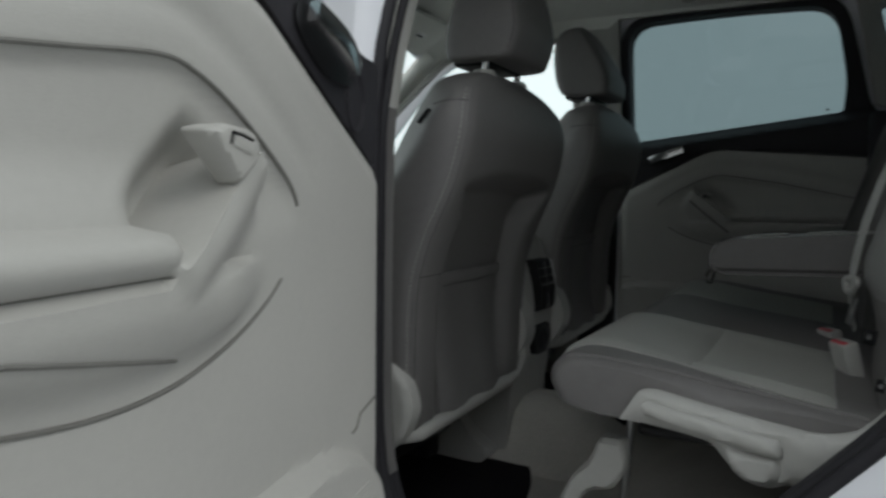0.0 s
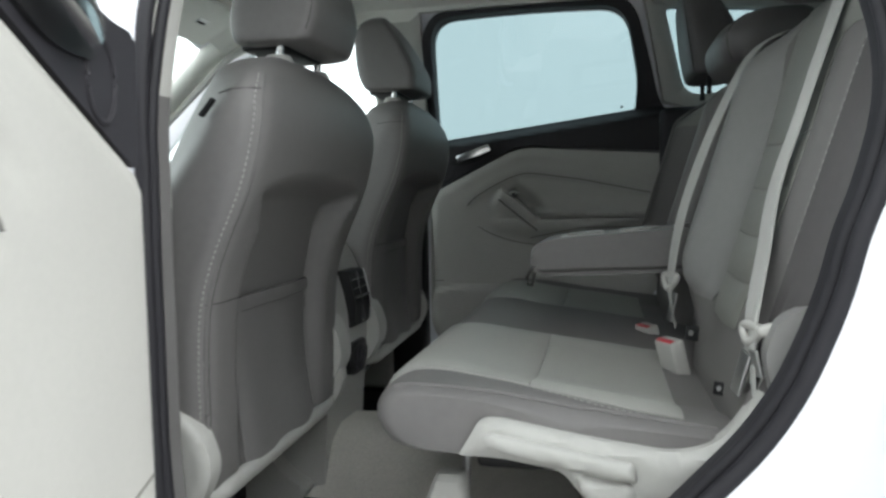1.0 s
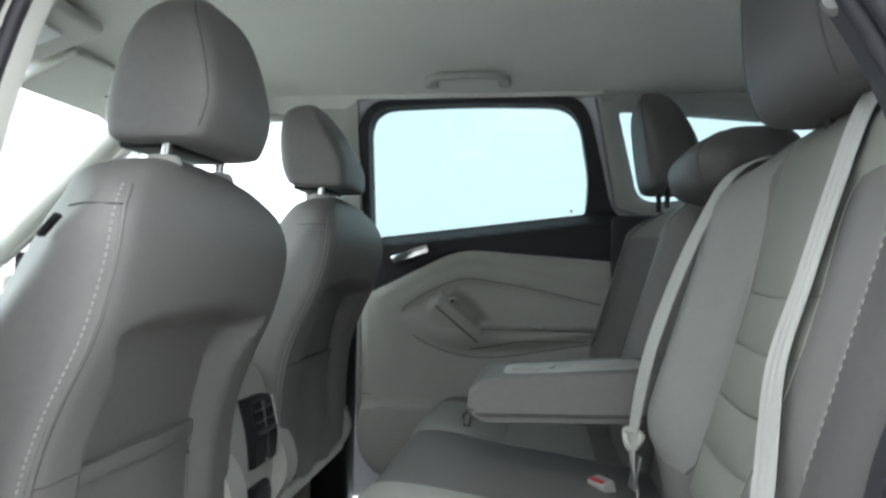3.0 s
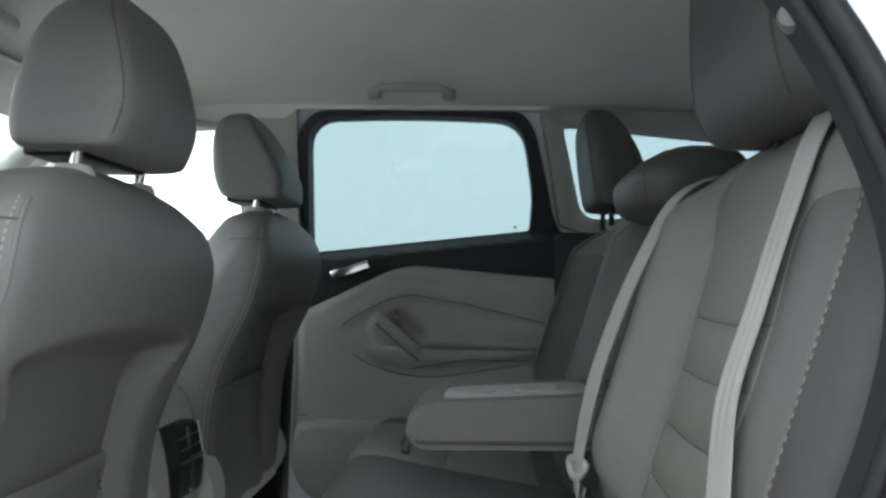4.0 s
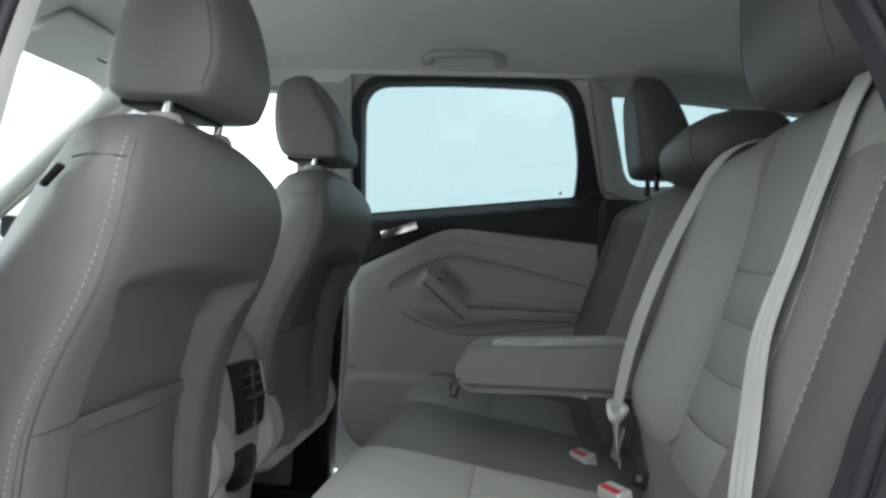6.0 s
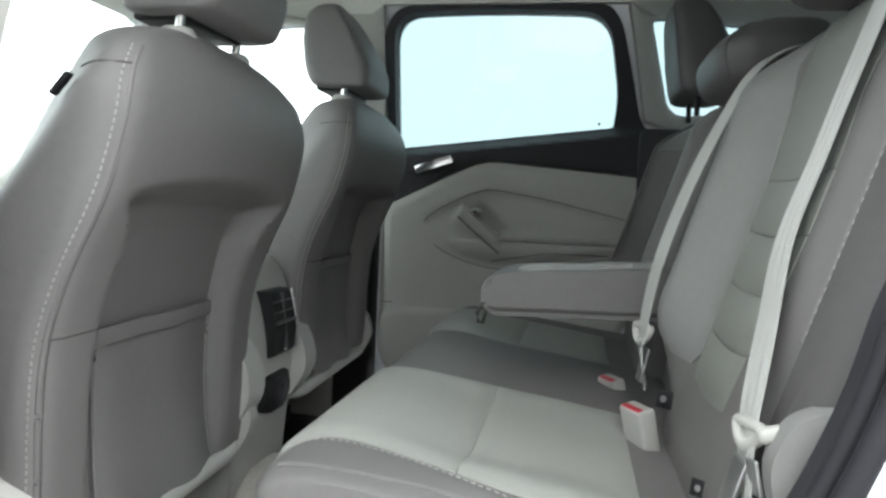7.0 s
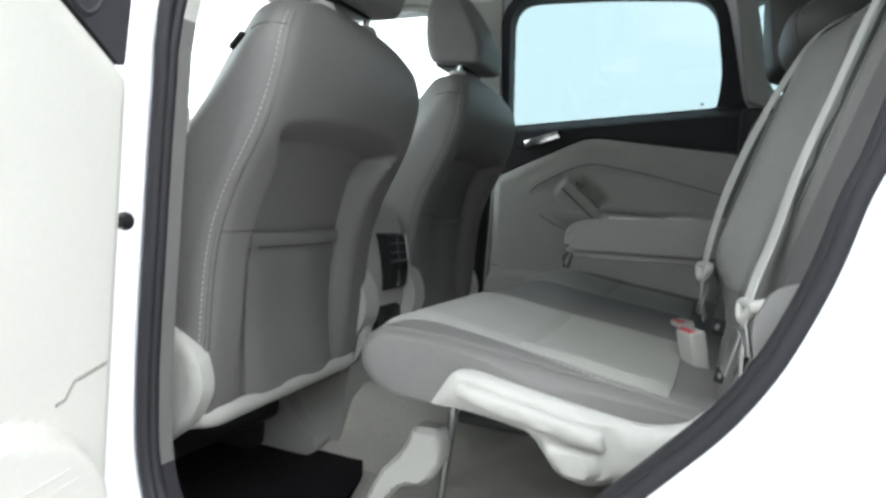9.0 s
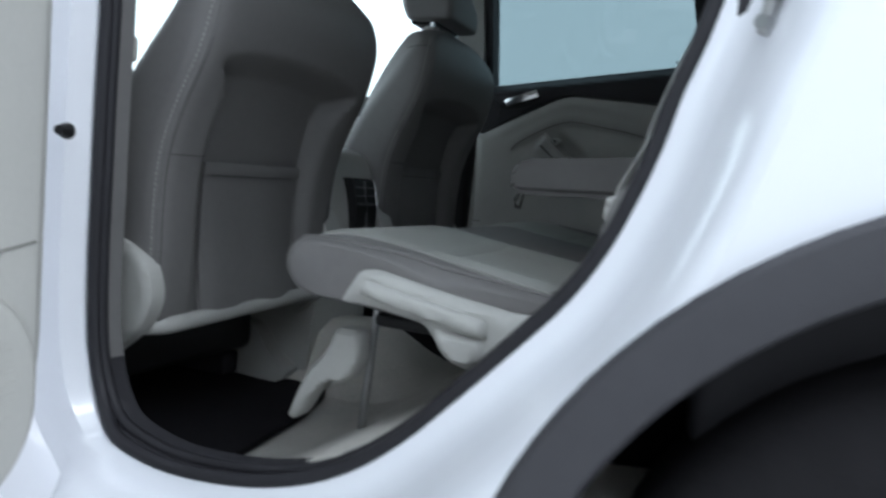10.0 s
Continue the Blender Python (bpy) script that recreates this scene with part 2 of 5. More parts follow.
def fillet(points, radii, k=6):
    """A closed polygon with its corners rounded; radii: one for all or one a corner."""
    n = len(points)
    out = []
    for i in range(n):
        p = Vector(points[i])
        r = radii[i] if isinstance(radii, (list, tuple)) else radii
        a = Vector(points[i - 1]) - p
        b = Vector(points[(i + 1) % n]) - p
        r = min(r, a.length * 0.48, b.length * 0.48)
        p0, p1 = p + a.normalized() * r, p + b.normalized() * r
        for j in range(k + 1):
            t = j / k
            q = p0 * (1 - t) ** 2 + p * (2 * t * (1 - t)) + p1 * t * t
            out.append((q.x, q.y))
    return out


def inside(poly, x, y):
    hit = False
    n = len(poly)
    j = n - 1
    for i in range(n):
        xi, yi = poly[i]
        xj, yj = poly[j]
        if (yi > y) != (yj > y) and x < (xj - xi) * (y - yi) / (yj - yi) + xi:
            hit = not hit
        j = i
    return hit


def gap_to(poly, x, y):
    best = 9.0
    n = len(poly)
    for i in range(n):
        ax, ay = poly[i]
        bx, by = poly[(i + 1) % n]
        dx, dy = bx - ax, by - ay
        L = dx * dx + dy * dy
        t = 0 if L == 0 else min(1, max(0, ((x - ax) * dx + (y - ay) * dy) / L))
        best = min(best, math.hypot(x - ax - t * dx, y - ay - t * dy))
    return best


def sheet(outer, holes, pitch, place, back=None, lines=()):
    """A panel filling a flat outline less its holes; place(a, b) lays a point in space, back(a, b) lays its rear face."""
    from mathutils.geometry import delaunay_2d_cdt
    verts, edges = [], []
    for poly in [outer] + list(holes):
        s = len(verts)
        verts += [Vector(p) for p in poly]
        edges += [(s + i, s + (i + 1) % len(poly)) for i in range(len(poly))]
    creases = []
    for poly in lines:
        s = len(verts)
        verts += [Vector(p) for p in poly]
        edges += [(s + i, s + i + 1) for i in range(len(poly) - 1)]
        creases += [Vector(p) for p in poly]
    xs, ys = [p[0] for p in outer], [p[1] for p in outer]
    nx, ny = int((max(xs) - min(xs)) / pitch) + 1, int((max(ys) - min(ys)) / pitch) + 1
    for i in range(nx + 1):
        for j in range(ny + 1):
            x, y = min(xs) + i * pitch, min(ys) + j * pitch
            if inside(outer, x, y) and not any(inside(h, x, y) for h in holes) and min(gap_to(q, x, y) for q in [outer] + list(holes)) > pitch * 0.45 \
                    and all(abs(c.x - x) + abs(c.y - y) > pitch * 0.9 for c in creases):
                verts.append(Vector((x, y)))
    vs, es, fs, *_ = delaunay_2d_cdt(verts, edges, [], 0, 1e-6)
    keep = []
    for f in fs:
        c = sum((vs[i] for i in f), Vector((0, 0))) / len(f)
        if inside(outer, c.x, c.y) and not any(inside(h, c.x, c.y) for h in holes):
            keep.append(f)
    bm = bmesh.new()
    front = [bm.verts.new(place(v.x, v.y)) for v in vs]
    for f in keep:
        bm.faces.new([front[i] for i in f])
    if back:
        rear = [bm.verts.new(back(v.x, v.y)) for v in vs]
        for f in keep:
            bm.faces.new([rear[i] for i in reversed(f)])
        count = {}
        for f in keep:
            for i in range(len(f)):
                a, b = f[i], f[(i + 1) % len(f)]
                count.setdefault((min(a, b), max(a, b)), []).append((a, b))
        for k, v in count.items():
            if len(v) == 1:
                a, b = v[0]
                bm.faces.new((front[b], front[a], rear[a], rear[b]))
    loose = [v for v in bm.verts if not v.link_faces]
    bmesh.ops.delete(bm, geom=loose, context="VERTS")
    return bm


def dense(poly, d):
    """The same outline with its long sides cut into short ones."""
    out = []
    for (ax, ay), (bx, by) in zip(poly, poly[1:] + poly[:1]):
        n = max(1, int(math.hypot(bx - ax, by - ay) / d))
        out += [(ax + (bx - ax) * i / n, ay + (by - ay) * i / n) for i in range(n)]
    return out


def slab(outline, lo, hi, r=0.01, pitch=0.01):
    """A flat piece of any outline in the x-z plane, from y = lo (seen side) to hi, its seen rim rounded by r."""
    def face(a, b):
        g = min(1.0, gap_to(outline, a, b) / r)
        return (a, lo + r * (1 - math.sqrt(max(0.0, 1 - (1 - g) ** 2))), b)
    return sheet(outline, [], pitch, face, lambda a, b: (a, hi, b))


def stitches(points, out, length=0.0050, gap=0.0082, size=0.0010):
    """A row of short threads along points, lifted along out (one vector a point)."""
    bm = bmesh.new()
    pts = [Vector(p) for p in points]
    run, need = 0.0, 0.0
    for i in range(len(pts) - 1):
        d = pts[i + 1] - pts[i]
        L = d.length
        while need < run + L:
            q = pts[i] + d * ((need - run) / L)
            u = d.normalized()
            n = Vector(out[i]).normalized()
            s = u.cross(n).normalized() * size
            q = q + n * size * 0.6
            a, b = q - u * length / 2, q + u * length / 2
            vs = [bm.verts.new(p) for p in (a - s, a + s, b + s, b - s, a + n * size + u * size, b + n * size - u * size)]
            for f in ((0, 1, 4), (2, 3, 5), (1, 2, 5, 4), (3, 0, 4, 5), (0, 3, 2, 1)):
                bm.faces.new([vs[j] for j in f])
            need += gap
        run += L
    return bm


def quarter(w, r):
    """How far a rounded corner of radius r has fallen back at w from the edge."""
    return r * (1 - math.sqrt(max(0.0, 1 - (1 - min(1.0, w / r)) ** 2)))


def revolve(profile, n=48, axis="y"):
    bm = bmesh.new()
    rings = []
    for r, h in profile:
        ring = []
        for i in range(n):
            a = 2 * math.pi * i / n
            c, s = r * math.cos(a), r * math.sin(a)
            ring.append(bm.verts.new({"y": (c, h, s), "z": (c, s, h), "x": (h, c, s)}[axis]))
        rings.append(ring)
    for r0, r1 in zip(rings, rings[1:]):
        for i in range(n):
            bm.faces.new((r0[i], r0[(i + 1) % n], r1[(i + 1) % n], r1[i]))
    bm.faces.new(rings[0])
    bm.faces.new(rings[-1])
    return bm


def moved(bm, m):
    bmesh.ops.transform(bm, matrix=m, verts=bm.verts)
    return bm


# ---- the car's shell ----
WIDTH = 1.84


def skin(z):
    """How far the body side stands in from its widest line, at a height."""
    return 0.12 * max(0.0, 0.5 - z) + 0.36 * max(0.0, z - 0.98)


def offset(poly, d):
    n = len(poly)
    out = []
    for i in range(n):
        a, b = Vector(poly[i - 1]), Vector(poly[(i + 1) % n])
        t = (b - a).normalized()
        out.append((poly[i][0] + t.y * d, poly[i][1] - t.x * d))
    return out


# the rear door's opening, counter-clockwise seen from outside (x towards the rear, z up)
OPENING = round_outline([(0.086, 0.95), (0.085, 0.78), (0.086, 0.62), (0.098, 0.51), (0.137, 0.441), (0.20, 0.413), (0.28, 0.401), (0.384, 0.409), (0.476, 0.432), (0.548, 0.467), (0.609, 0.514),
                         (0.669, 0.575), (0.729, 0.640), (0.775, 0.693), (0.808, 0.745), (0.831, 0.797), (0.849, 0.849), (0.862, 0.90), (0.879, 0.95), (0.895, 1.02), (0.897, 1.10), (0.882, 1.175),
                         (0.856, 1.25), (0.81, 1.34), (0.74, 1.40), (0.64, 1.42), (0.45, 1.425), (0.25, 1.42), (0.15, 1.39), (0.108, 1.30), (0.092, 1.12)], 4)


def hinge_side(x, z):
    """1 along the hinge pillar, 0 round the rest of the opening."""
    return (1 - step(0.10, 0.20, x)) * (1 - step(1.0, 1.2, z))


def flange(z, x=9.0):
    """Where the weather strip sits, inside the body side: deeper along the hinge pillar."""
    return 0.165 + 0.30 * max(0.0, z - 1.05) + 0.032 * hinge_side(x, z)


ARCH = (1.2, 0.38)


def arc(r, a0, a1, n=24):
    return [(ARCH[0] + r * math.cos(radians(a0 + (a1 - a0) * i / n)), ARCH[1] + r * math.sin(radians(a0 + (a1 - a0) * i / n))) for i in range(n + 1)]


car = tagged(new("car_body"), "white sport utility car body with an open rear door", "car", kind="structure")

FRONT_WIN = fillet([(-0.99, 1.05), (-0.03, 1.09), (-0.045, 1.475), (-0.54, 1.445)], [0.03, 0.04, 0.05, 0.15])
REAR_WIN = fillet([(0.106, 1.137), (0.721, 1.209), (0.728, 1.30), (0.692, 1.494), (0.40, 1.503), (0.118, 1.494)], [0.012, 0.012, 0.12, 0.075, 0.2, 0.075])
QUARTER_WIN = fillet([(0.862, 1.240), (1.50, 1.28), (1.44, 1.432), (0.795, 1.486)], [0.05, 0.05, 0.06, 0.03])
SIDE = [(0.74, 0.36)] + arc(0.452, 182, 0) + [(1.66, 0.36), (1.93, 0.45), (1.97, 0.9), (1.90, 1.15), (1.72, 1.50), (1.2, 1.55), (0.2, 1.55), (-0.30, 1.53), (-0.58, 1.46), (-1.17, 1.03), (-1.17, 0.36)]

near_holes = [offset(OPENING, 0.088), FRONT_WIN, QUARTER_WIN]
part("side_panel", sheet(SIDE, near_holes, 0.06, lambda a, b: (a, skin(b), b), lambda a, b: (a, skin(b) + 0.004, b)), M_PAINT, car, "white painted quarter and side panel")

# the painted jamb that turns in from the panel to the weather strip
def ring_strip(rows, keep=None):
    bm = bmesh.new()
    rings = []
    for d, f in rows:
        rings.append([bm.verts.new((x, f(x, z), z)) for x, z in offset(OPENING, d)])
    for r0, r1 in zip(rings, rings[1:]):
        for i in range(len(r0)):
            j = (i + 1) % len(r0)
            if keep is None or keep(r0[i].co):
                bm.faces.new((r0[i], r0[j], r1[j], r1[i]))
    bmesh.ops.delete(bm, geom=[v for v in bm.verts if not v.link_faces], context="VERTS")
    return bm


def between(k, kf):
    """A depth between body side (0) and flange (1), deeper (kf) along the hinge pillar."""
    def f(x, z):
        w = hinge_side(x, z)
        t = k * (1 - w) + kf * w
        return skin(z) * (1 - t) + (flange(z, x) if kf > 0.99 else flange(z)) * t
    return f


part("door_jamb", ring_strip([(0.088, between(0.0, 0.0)), (0.083, between(0.015, 0.10)), (0.078, between(0.05, 0.6)), (0.072, between(0.11, 0.9)), (0.062, between(0.25, 0.93)), (0.050, between(0.46, 0.95)), (0.038, between(0.66, 0.96)),
                              (0.026, between(0.82, 0.97)), (0.012, between(0.92, 0.98)), (0.0, between(0.97, 1.0)), (-0.008, between(1.0, 1.0)), (-0.008, between(1.25, 1.25))]), M_PAINT, car, "white painted door jamb")
part("weather_strip", tube([(x, flange(z, x) + 0.004, z) for x, z in offset(OPENING, -0.009)], 0.0095, 12, True, up=(0, 1, 0)), M_RUBBER, car, "black rubber door seal")
part("weather_strip", tube([(x, flange(z, x) + 0.028 - 0.015 * hinge_side(x, z), z) for x, z in offset(OPENING, -0.014)], 0.0085, 10, True, up=(0, 1, 0)), M_RUBBER, car, "black rubber door seal")
def trim_at(v):
    return lambda x, z: flange(z) + v + (max(0.0, 0.050 - v) + (0.016 if v > 0.05 else 0.0)) * hinge_side(x, z)


TRIM_ROWS = [(-0.010, trim_at(0.012)), (-0.019, trim_at(0.036)), (-0.019, trim_at(0.060)), (-0.012, trim_at(0.066))]
part("sill_trim", ring_strip(TRIM_ROWS, lambda p: p.z < 0.52 or p.x > 0.3), M_DARK, car, "dark plastic sill and opening trim")
# Dark strip added to stop light leaking in below the far door lining.
part("sill_gap_strip", rbox((1.75, 0.06, 0.14), (-0.16, 1.69, 0.295), 0.012), M_DARK, car, "added dark sill strip that closes a light gap")
part("pillar_edge_trim", ring_strip(TRIM_ROWS, lambda p: p.z >= 1.088 and p.x <= 0.3), M_CREAM, car, "cream pillar edge trim")
# Lower trim is greyed: the shade on it is put into its colour.
part("pillar_edge_trim", ring_strip(TRIM_ROWS, lambda p: 0.52 <= p.z < 1.088 and p.x <= 0.3), M_SIDE, car, "lower pillar edge trim greyed for shade")

# far side of the body
far_side = sheet(SIDE, [REAR_WIN, FRONT_WIN, QUARTER_WIN], 0.06, lambda a, b: (a, WIDTH - skin(b), b), lambda a, b: (a, WIDTH - skin(b) - 0.004, b))
part("side_panel", far_side, M_PAINT, car)

# roof skin, tail and scuttle close the body
def roof_z(x, y, top):
    v = abs(y - WIDTH / 2) / 0.72
    return top - 0.098 * v ** 3 - 0.50 * max(0, -x - 0.15) ** 1.6 - 0.05 * max(0, x - 0.9) ** 2


ROOF = [(-0.62, 0.20), (1.78, 0.20), (1.78, 1.64), (-0.62, 1.64)]
part("roof_panel", sheet(dense(ROOF, 0.09), [], 0.09, lambda a, b: (a, b, roof_z(a, b, 1.66)), lambda a, b: (a, b, roof_z(a, b, 1.655))), M_PAINT, car)
part("tailgate", sheet([(0.10, 0.45), (1.74, 0.45), (1.62, 1.56), (0.22, 1.56)], [[(0.33, 1.12), (1.51, 1.12), (1.42, 1.45), (0.42, 1.45)]], 0.12,
                       lambda a, b: (1.95 - 0.35 * max(0, b - 0.95), a, b), lambda a, b: (1.93 - 0.35 * max(0, b - 0.95), a, b)), M_PAINT, car)
part("scuttle", rbox((0.06, 1.72, 0.68), (-1.20, 0.92, 0.66), 0.02), M_PAINT, car)
part("underbody", rbox((3.3, 1.62, 0.05), (0.28, 0.92, 0.27), 0.02), M_BLACK, car)
check = part("check_arm", tube([(0.14, 0.106, 0.827), (0.12, 0.124, 0.827), (0.06, 0.17, 0.827)], 0.0035, 10, flat=0.7), M_STEEL, car, "thin steel door check arm")
part("buffer", moved(revolve([(0.003, -0.014), (0.006, -0.013), (0.007, -0.005), (0.0095, 0.003), (0.0105, 0.009), (0.008, 0.012), (0.002, 0.013)], 24, "y"), pose(0.138, 0.107, 0.827, 0, 0, 25)), M_BLACK, check, "black rubber buffer")
part("rocker_cladding", prism([(-0.02, 0.22), (0.05, 0.22), (0.06, 0.365), (0.03, 0.385), (0.004, 0.38), (-0.016, 0.34)], -1.05, 0.735, "yz", 0.006), M_CLAD, car, "dark grey plastic rocker cladding")

striker = part("door_striker", rbox((0.010, 0.050, 0.060), (0.934, 0.098, 0.966), 0.004, (0, 8, -30)), M_STEEL, car, "bare steel door striker plate")
part("striker_loop", tube([(0.938, 0.076, 0.984), (0.912, 0.068, 0.984), (0.899, 0.066, 0.982), (0.895, 0.066, 0.977), (0.898, 0.066, 0.972), (0.912, 0.068, 0.970), (0.938, 0.076, 0.970)], 0.0042, 12), M_STEEL, striker, "round steel striker loop")
part("bolt", moved(revolve([(0.002, -0.008), (0.006, -0.008), (0.007, -0.002), (0.007, 0.004)], 12, "y"), pose(0.922, 0.083, 0.946, 0, 0, -30)), M_STEEL, striker)

# wheel arch moulding and liner
bm = bmesh.new()
rings = []
for r, y in ((0.452, 0.006), (0.467, 0.002), (0.468, -0.012), (0.462, -0.020), (0.43, -0.024), (0.420, -0.022), (0.416, -0.012), (0.416, 0.03)):
    rings.append([bm.verts.new((x, y, z)) for x, z in arc(r, 186, -6, 48)])
for r0, r1 in zip(rings, rings[1:]):
    for i in range(len(r0) - 1):
        bm.faces.new((r0[i], r0[i + 1], r1[i + 1], r1[i]))
part("arch_moulding", bm, M_CLAD, car, "dark grey plastic wheel arch moulding")
bm = bmesh.new()
rings = []
for r, y in ((0.425, 0.0), (0.42, 0.10), (0.41, 0.30), (0.30, 0.34), (0.06, 0.345)):
    rings.append([bm.verts.new((x, y, z)) for x, z in arc(r, 214, -34, 36)])
for r0, r1 in zip(rings, rings[1:]):
    for i in range(len(r0) - 1):
        bm.faces.new((r0[i], r0[i + 1], r1[i + 1], r1[i]))
part("wheelhouse_liner", bm, M_LINING, car, "black textured wheelhouse liner")

# glass
for name, poly, mat in (("front_window", FRONT_WIN, M_CLEAR), ("rear_window", REAR_WIN, M_TINT), ("quarter_window", QUARTER_WIN, M_TINT)):
    ob = part(name, sheet(offset(poly, 0.004), [], 0.2, lambda a, b: (a, WIDTH - skin(b) - 0.012, b), lambda a, b: (a, WIDTH - skin(b) - 0.016, b)), mat, car, "tinted glass pane" if mat is M_TINT else "clear glass pane")
    ob.visible_shadow = mat is M_TINT
for name, poly, mat in (("front_window", FRONT_WIN, M_CLEAR), ("quarter_window", QUARTER_WIN, M_TINT)):
    ob = part(name, sheet(offset(poly, 0.004), [], 0.2, lambda a, b: (a, skin(b) + 0.012, b), lambda a, b: (a, skin(b) + 0.016, b)), mat, car)
    ob.visible_shadow = mat is M_TINT
ob = part("windscreen", sheet([(0.19, 0), (1.65, 0), (1.52, 0.86), (0.32, 0.86)], [], 0.3, lambda a, b: (-1.18 + b * 0.70, a, 0.99 + b * 0.56), lambda a, b: (-1.18 + b * 0.70, a, 0.985 + b * 0.56)), M_CLEAR, car)
ob.visible_shadow = False
ob = part("back_window", sheet([(0.31, 1.10), (1.53, 1.10), (1.44, 1.47), (0.40, 1.47)], [], 0.3, lambda a, b: (1.942 - 0.35 * (b - 0.95), a, b), lambda a, b: (1.938 - 0.35 * (b - 0.95), a, b)), M_TINT, car)
bm = prism([(0.0, 0.0), (0.010, 0.0), (0.005, 0.009)], 0, 0.0006, "xz", 0)
part("etched_mark", moved(bm, Matrix.Translation((0.676, 1.694, 1.214))), M_DARK, car, "small etched glass mark")

# ---- cabin lining ----
liner = part("headliner", sheet(dense([(-0.545, 0.225), (1.75, 0.225), (1.75, 1.605), (-0.545, 1.605)], 0.05), [], 0.05, lambda a, b: (a, b, roof_z(a, b, 1.605)), lambda a, b: (a, b, roof_z(a, b, 1.63))), M_LINER)
tagged(liner, "pale grey woven headliner over the cabin", "headliner", kind="structure")

floor = part("floor", sheet(dense([(-1.17, 0.19), (0.9, 0.19), (0.9, 1.65), (-1.17, 1.65)], 0.05), [], 0.05,
                            lambda a, b: (a, b, 0.325 + 0.17 * step(0.20, 0.60, a) + 0.15 * (1 - step(0.065, 0.12, abs(b - 0.92))) * (1 - step(0.15, 0.4, a)) + 0.004 * noise.noise(Vector((a * 9, b * 9, 0)))),
                            lambda a, b: (a, b, 0.30)), M_CARPET)
tagged(floor, "worn grey-beige cabin carpet with a centre tunnel", "floor", kind="structure")
cargo = part("cargo_floor", rbox((0.95, 1.2, 0.04), (1.44, 0.92, 0.60), 0.01), M_CARPET)
tagged(cargo, "grey carpeted cargo floor", "floor", kind="structure")

# near lower side lining under the opening, B-pillar and wheelhouse trims
pillars = tagged(new("pillar_trim"), "pale plastic pillar trims", "trim", kind="structure")
part("pillar_lower", sheet(fillet([(-0.06, 0.42), (0.078, 0.42), (0.078, 1.05), (-0.04, 1.05)], 0.015), [], 0.03, lambda a, b: (a, 0.262 - 0.03 * step(0.05, 0.078, a), b), lambda a, b: (a, 0.18, b)), M_CREAM, pillars)
part("pillar_upper", sheet(fillet([(-0.04, 1.055), (0.066, 1.055), (0.09, 1.46), (-0.02, 1.46)], 0.015), [], 0.04, lambda a, b: (a, 0.245 + 0.2 * (b - 1.05) - 0.05 * step(0.03, 0.065, a), b), lambda a, b: (a, 0.19 + 0.2 * (b - 1.05), b)), M_CREAM, pillars, "cream upper pillar trim")
part("pillar_upper", sheet(fillet([(-0.045, 1.02), (0.082, 1.02), (0.088, 1.530), (-0.06, 1.530)], 0.02), [], 0.05, lambda a, b: (a, WIDTH - skin(b) - 0.10 + 0.050 * step(1.38, 1.50, b), b), lambda a, b: (a, WIDTH - skin(b) - 0.03, b)), M_CREAM, pillars)
part("pillar_lower", rbox((0.15, 0.08, 0.70), (0.0, 1.68, 0.68), 0.02), M_BLACK, pillars)
part("quarter_trim", sheet([(0.80, 1.226), (0.90, 1.195), (1.75, 1.18), (1.72, 1.505), (0.738, 1.512), (0.755, 1.44)], [QUARTER_WIN], 0.03,
                           lambda a, b: (a, WIDTH - skin(b) - 0.085 + 0.03 * (1 - step(0.0, 0.03, gap_to(QUARTER_WIN, a, b))), b), lambda a, b: (a, WIDTH - skin(b) - 0.02, b)), M_CREAM, pillars, "cream quarter pillar trim")
part("quarter_trim", sheet([(0.90, 1.195), (1.75, 1.18), (1.72, 1.47), (0.80, 1.47)], [QUARTER_WIN], 0.06,
                           lambda a, b: (a, skin(b) + 0.135 - 0.05 * (1 - step(0.0, 0.05, gap_to(QUARTER_WIN, a, b))), b), lambda a, b: (a, skin(b) + 0.02, b)), M_CREAM, pillars)
part("quarter_lower", rbox((0.95, 0.10, 0.62), (1.26, 1.65, 0.89), 0.02), M_DARK, pillars, "dark quarter panel lining")
part("quarter_lower", rbox((0.85, 0.10, 0.62), (1.32, 0.19, 0.89), 0.02), M_DARK, pillars)
for y0, y1 in ((0.27, 0.21), (1.57, 1.63)):
    # The liner's paler colour stands in for windscreen glow on these pillars.
    part("windscreen_pillar", tube([(-0.50, y0, 1.475), (-0.61, y0 + (y1 - y0) * 0.25, 1.420), (-0.80, y0 + (y1 - y0) * 0.6, 1.262), (-1.12, y1, 0.985)], 0.046, 14, flat=0.75), M_LINER, pillars, "windscreen pillar trim paled for window glow")

front_doors = tagged(new("front_door_lining"), "stone coloured front door lining with dark belt", "door lining", kind="structure")
for s, y in ((1, 1.66), (-1, 0.18)):
    part("belt_strip", rbox((0.92, 0.06, 0.07), (-0.51, y, 1.045), 0.015), M_DARK, front_doors)
    part("lining", rbox((0.98, 0.06, 0.66), (-0.52, y, 0.68), 0.02), M_DOOR, front_doors)
part("window_frame", tube([(-0.045, 1.655, 1.07), (-0.05, 1.60, 1.33), (-0.08, 1.595, 1.46), (-0.2, 1.59, 1.475), (-0.43, 1.585, 1.462), (-0.52, 1.575, 1.425), (-1.0, 1.63, 1.05)], 0.012, 8), M_CREAM, front_doors, "pale front window channel")

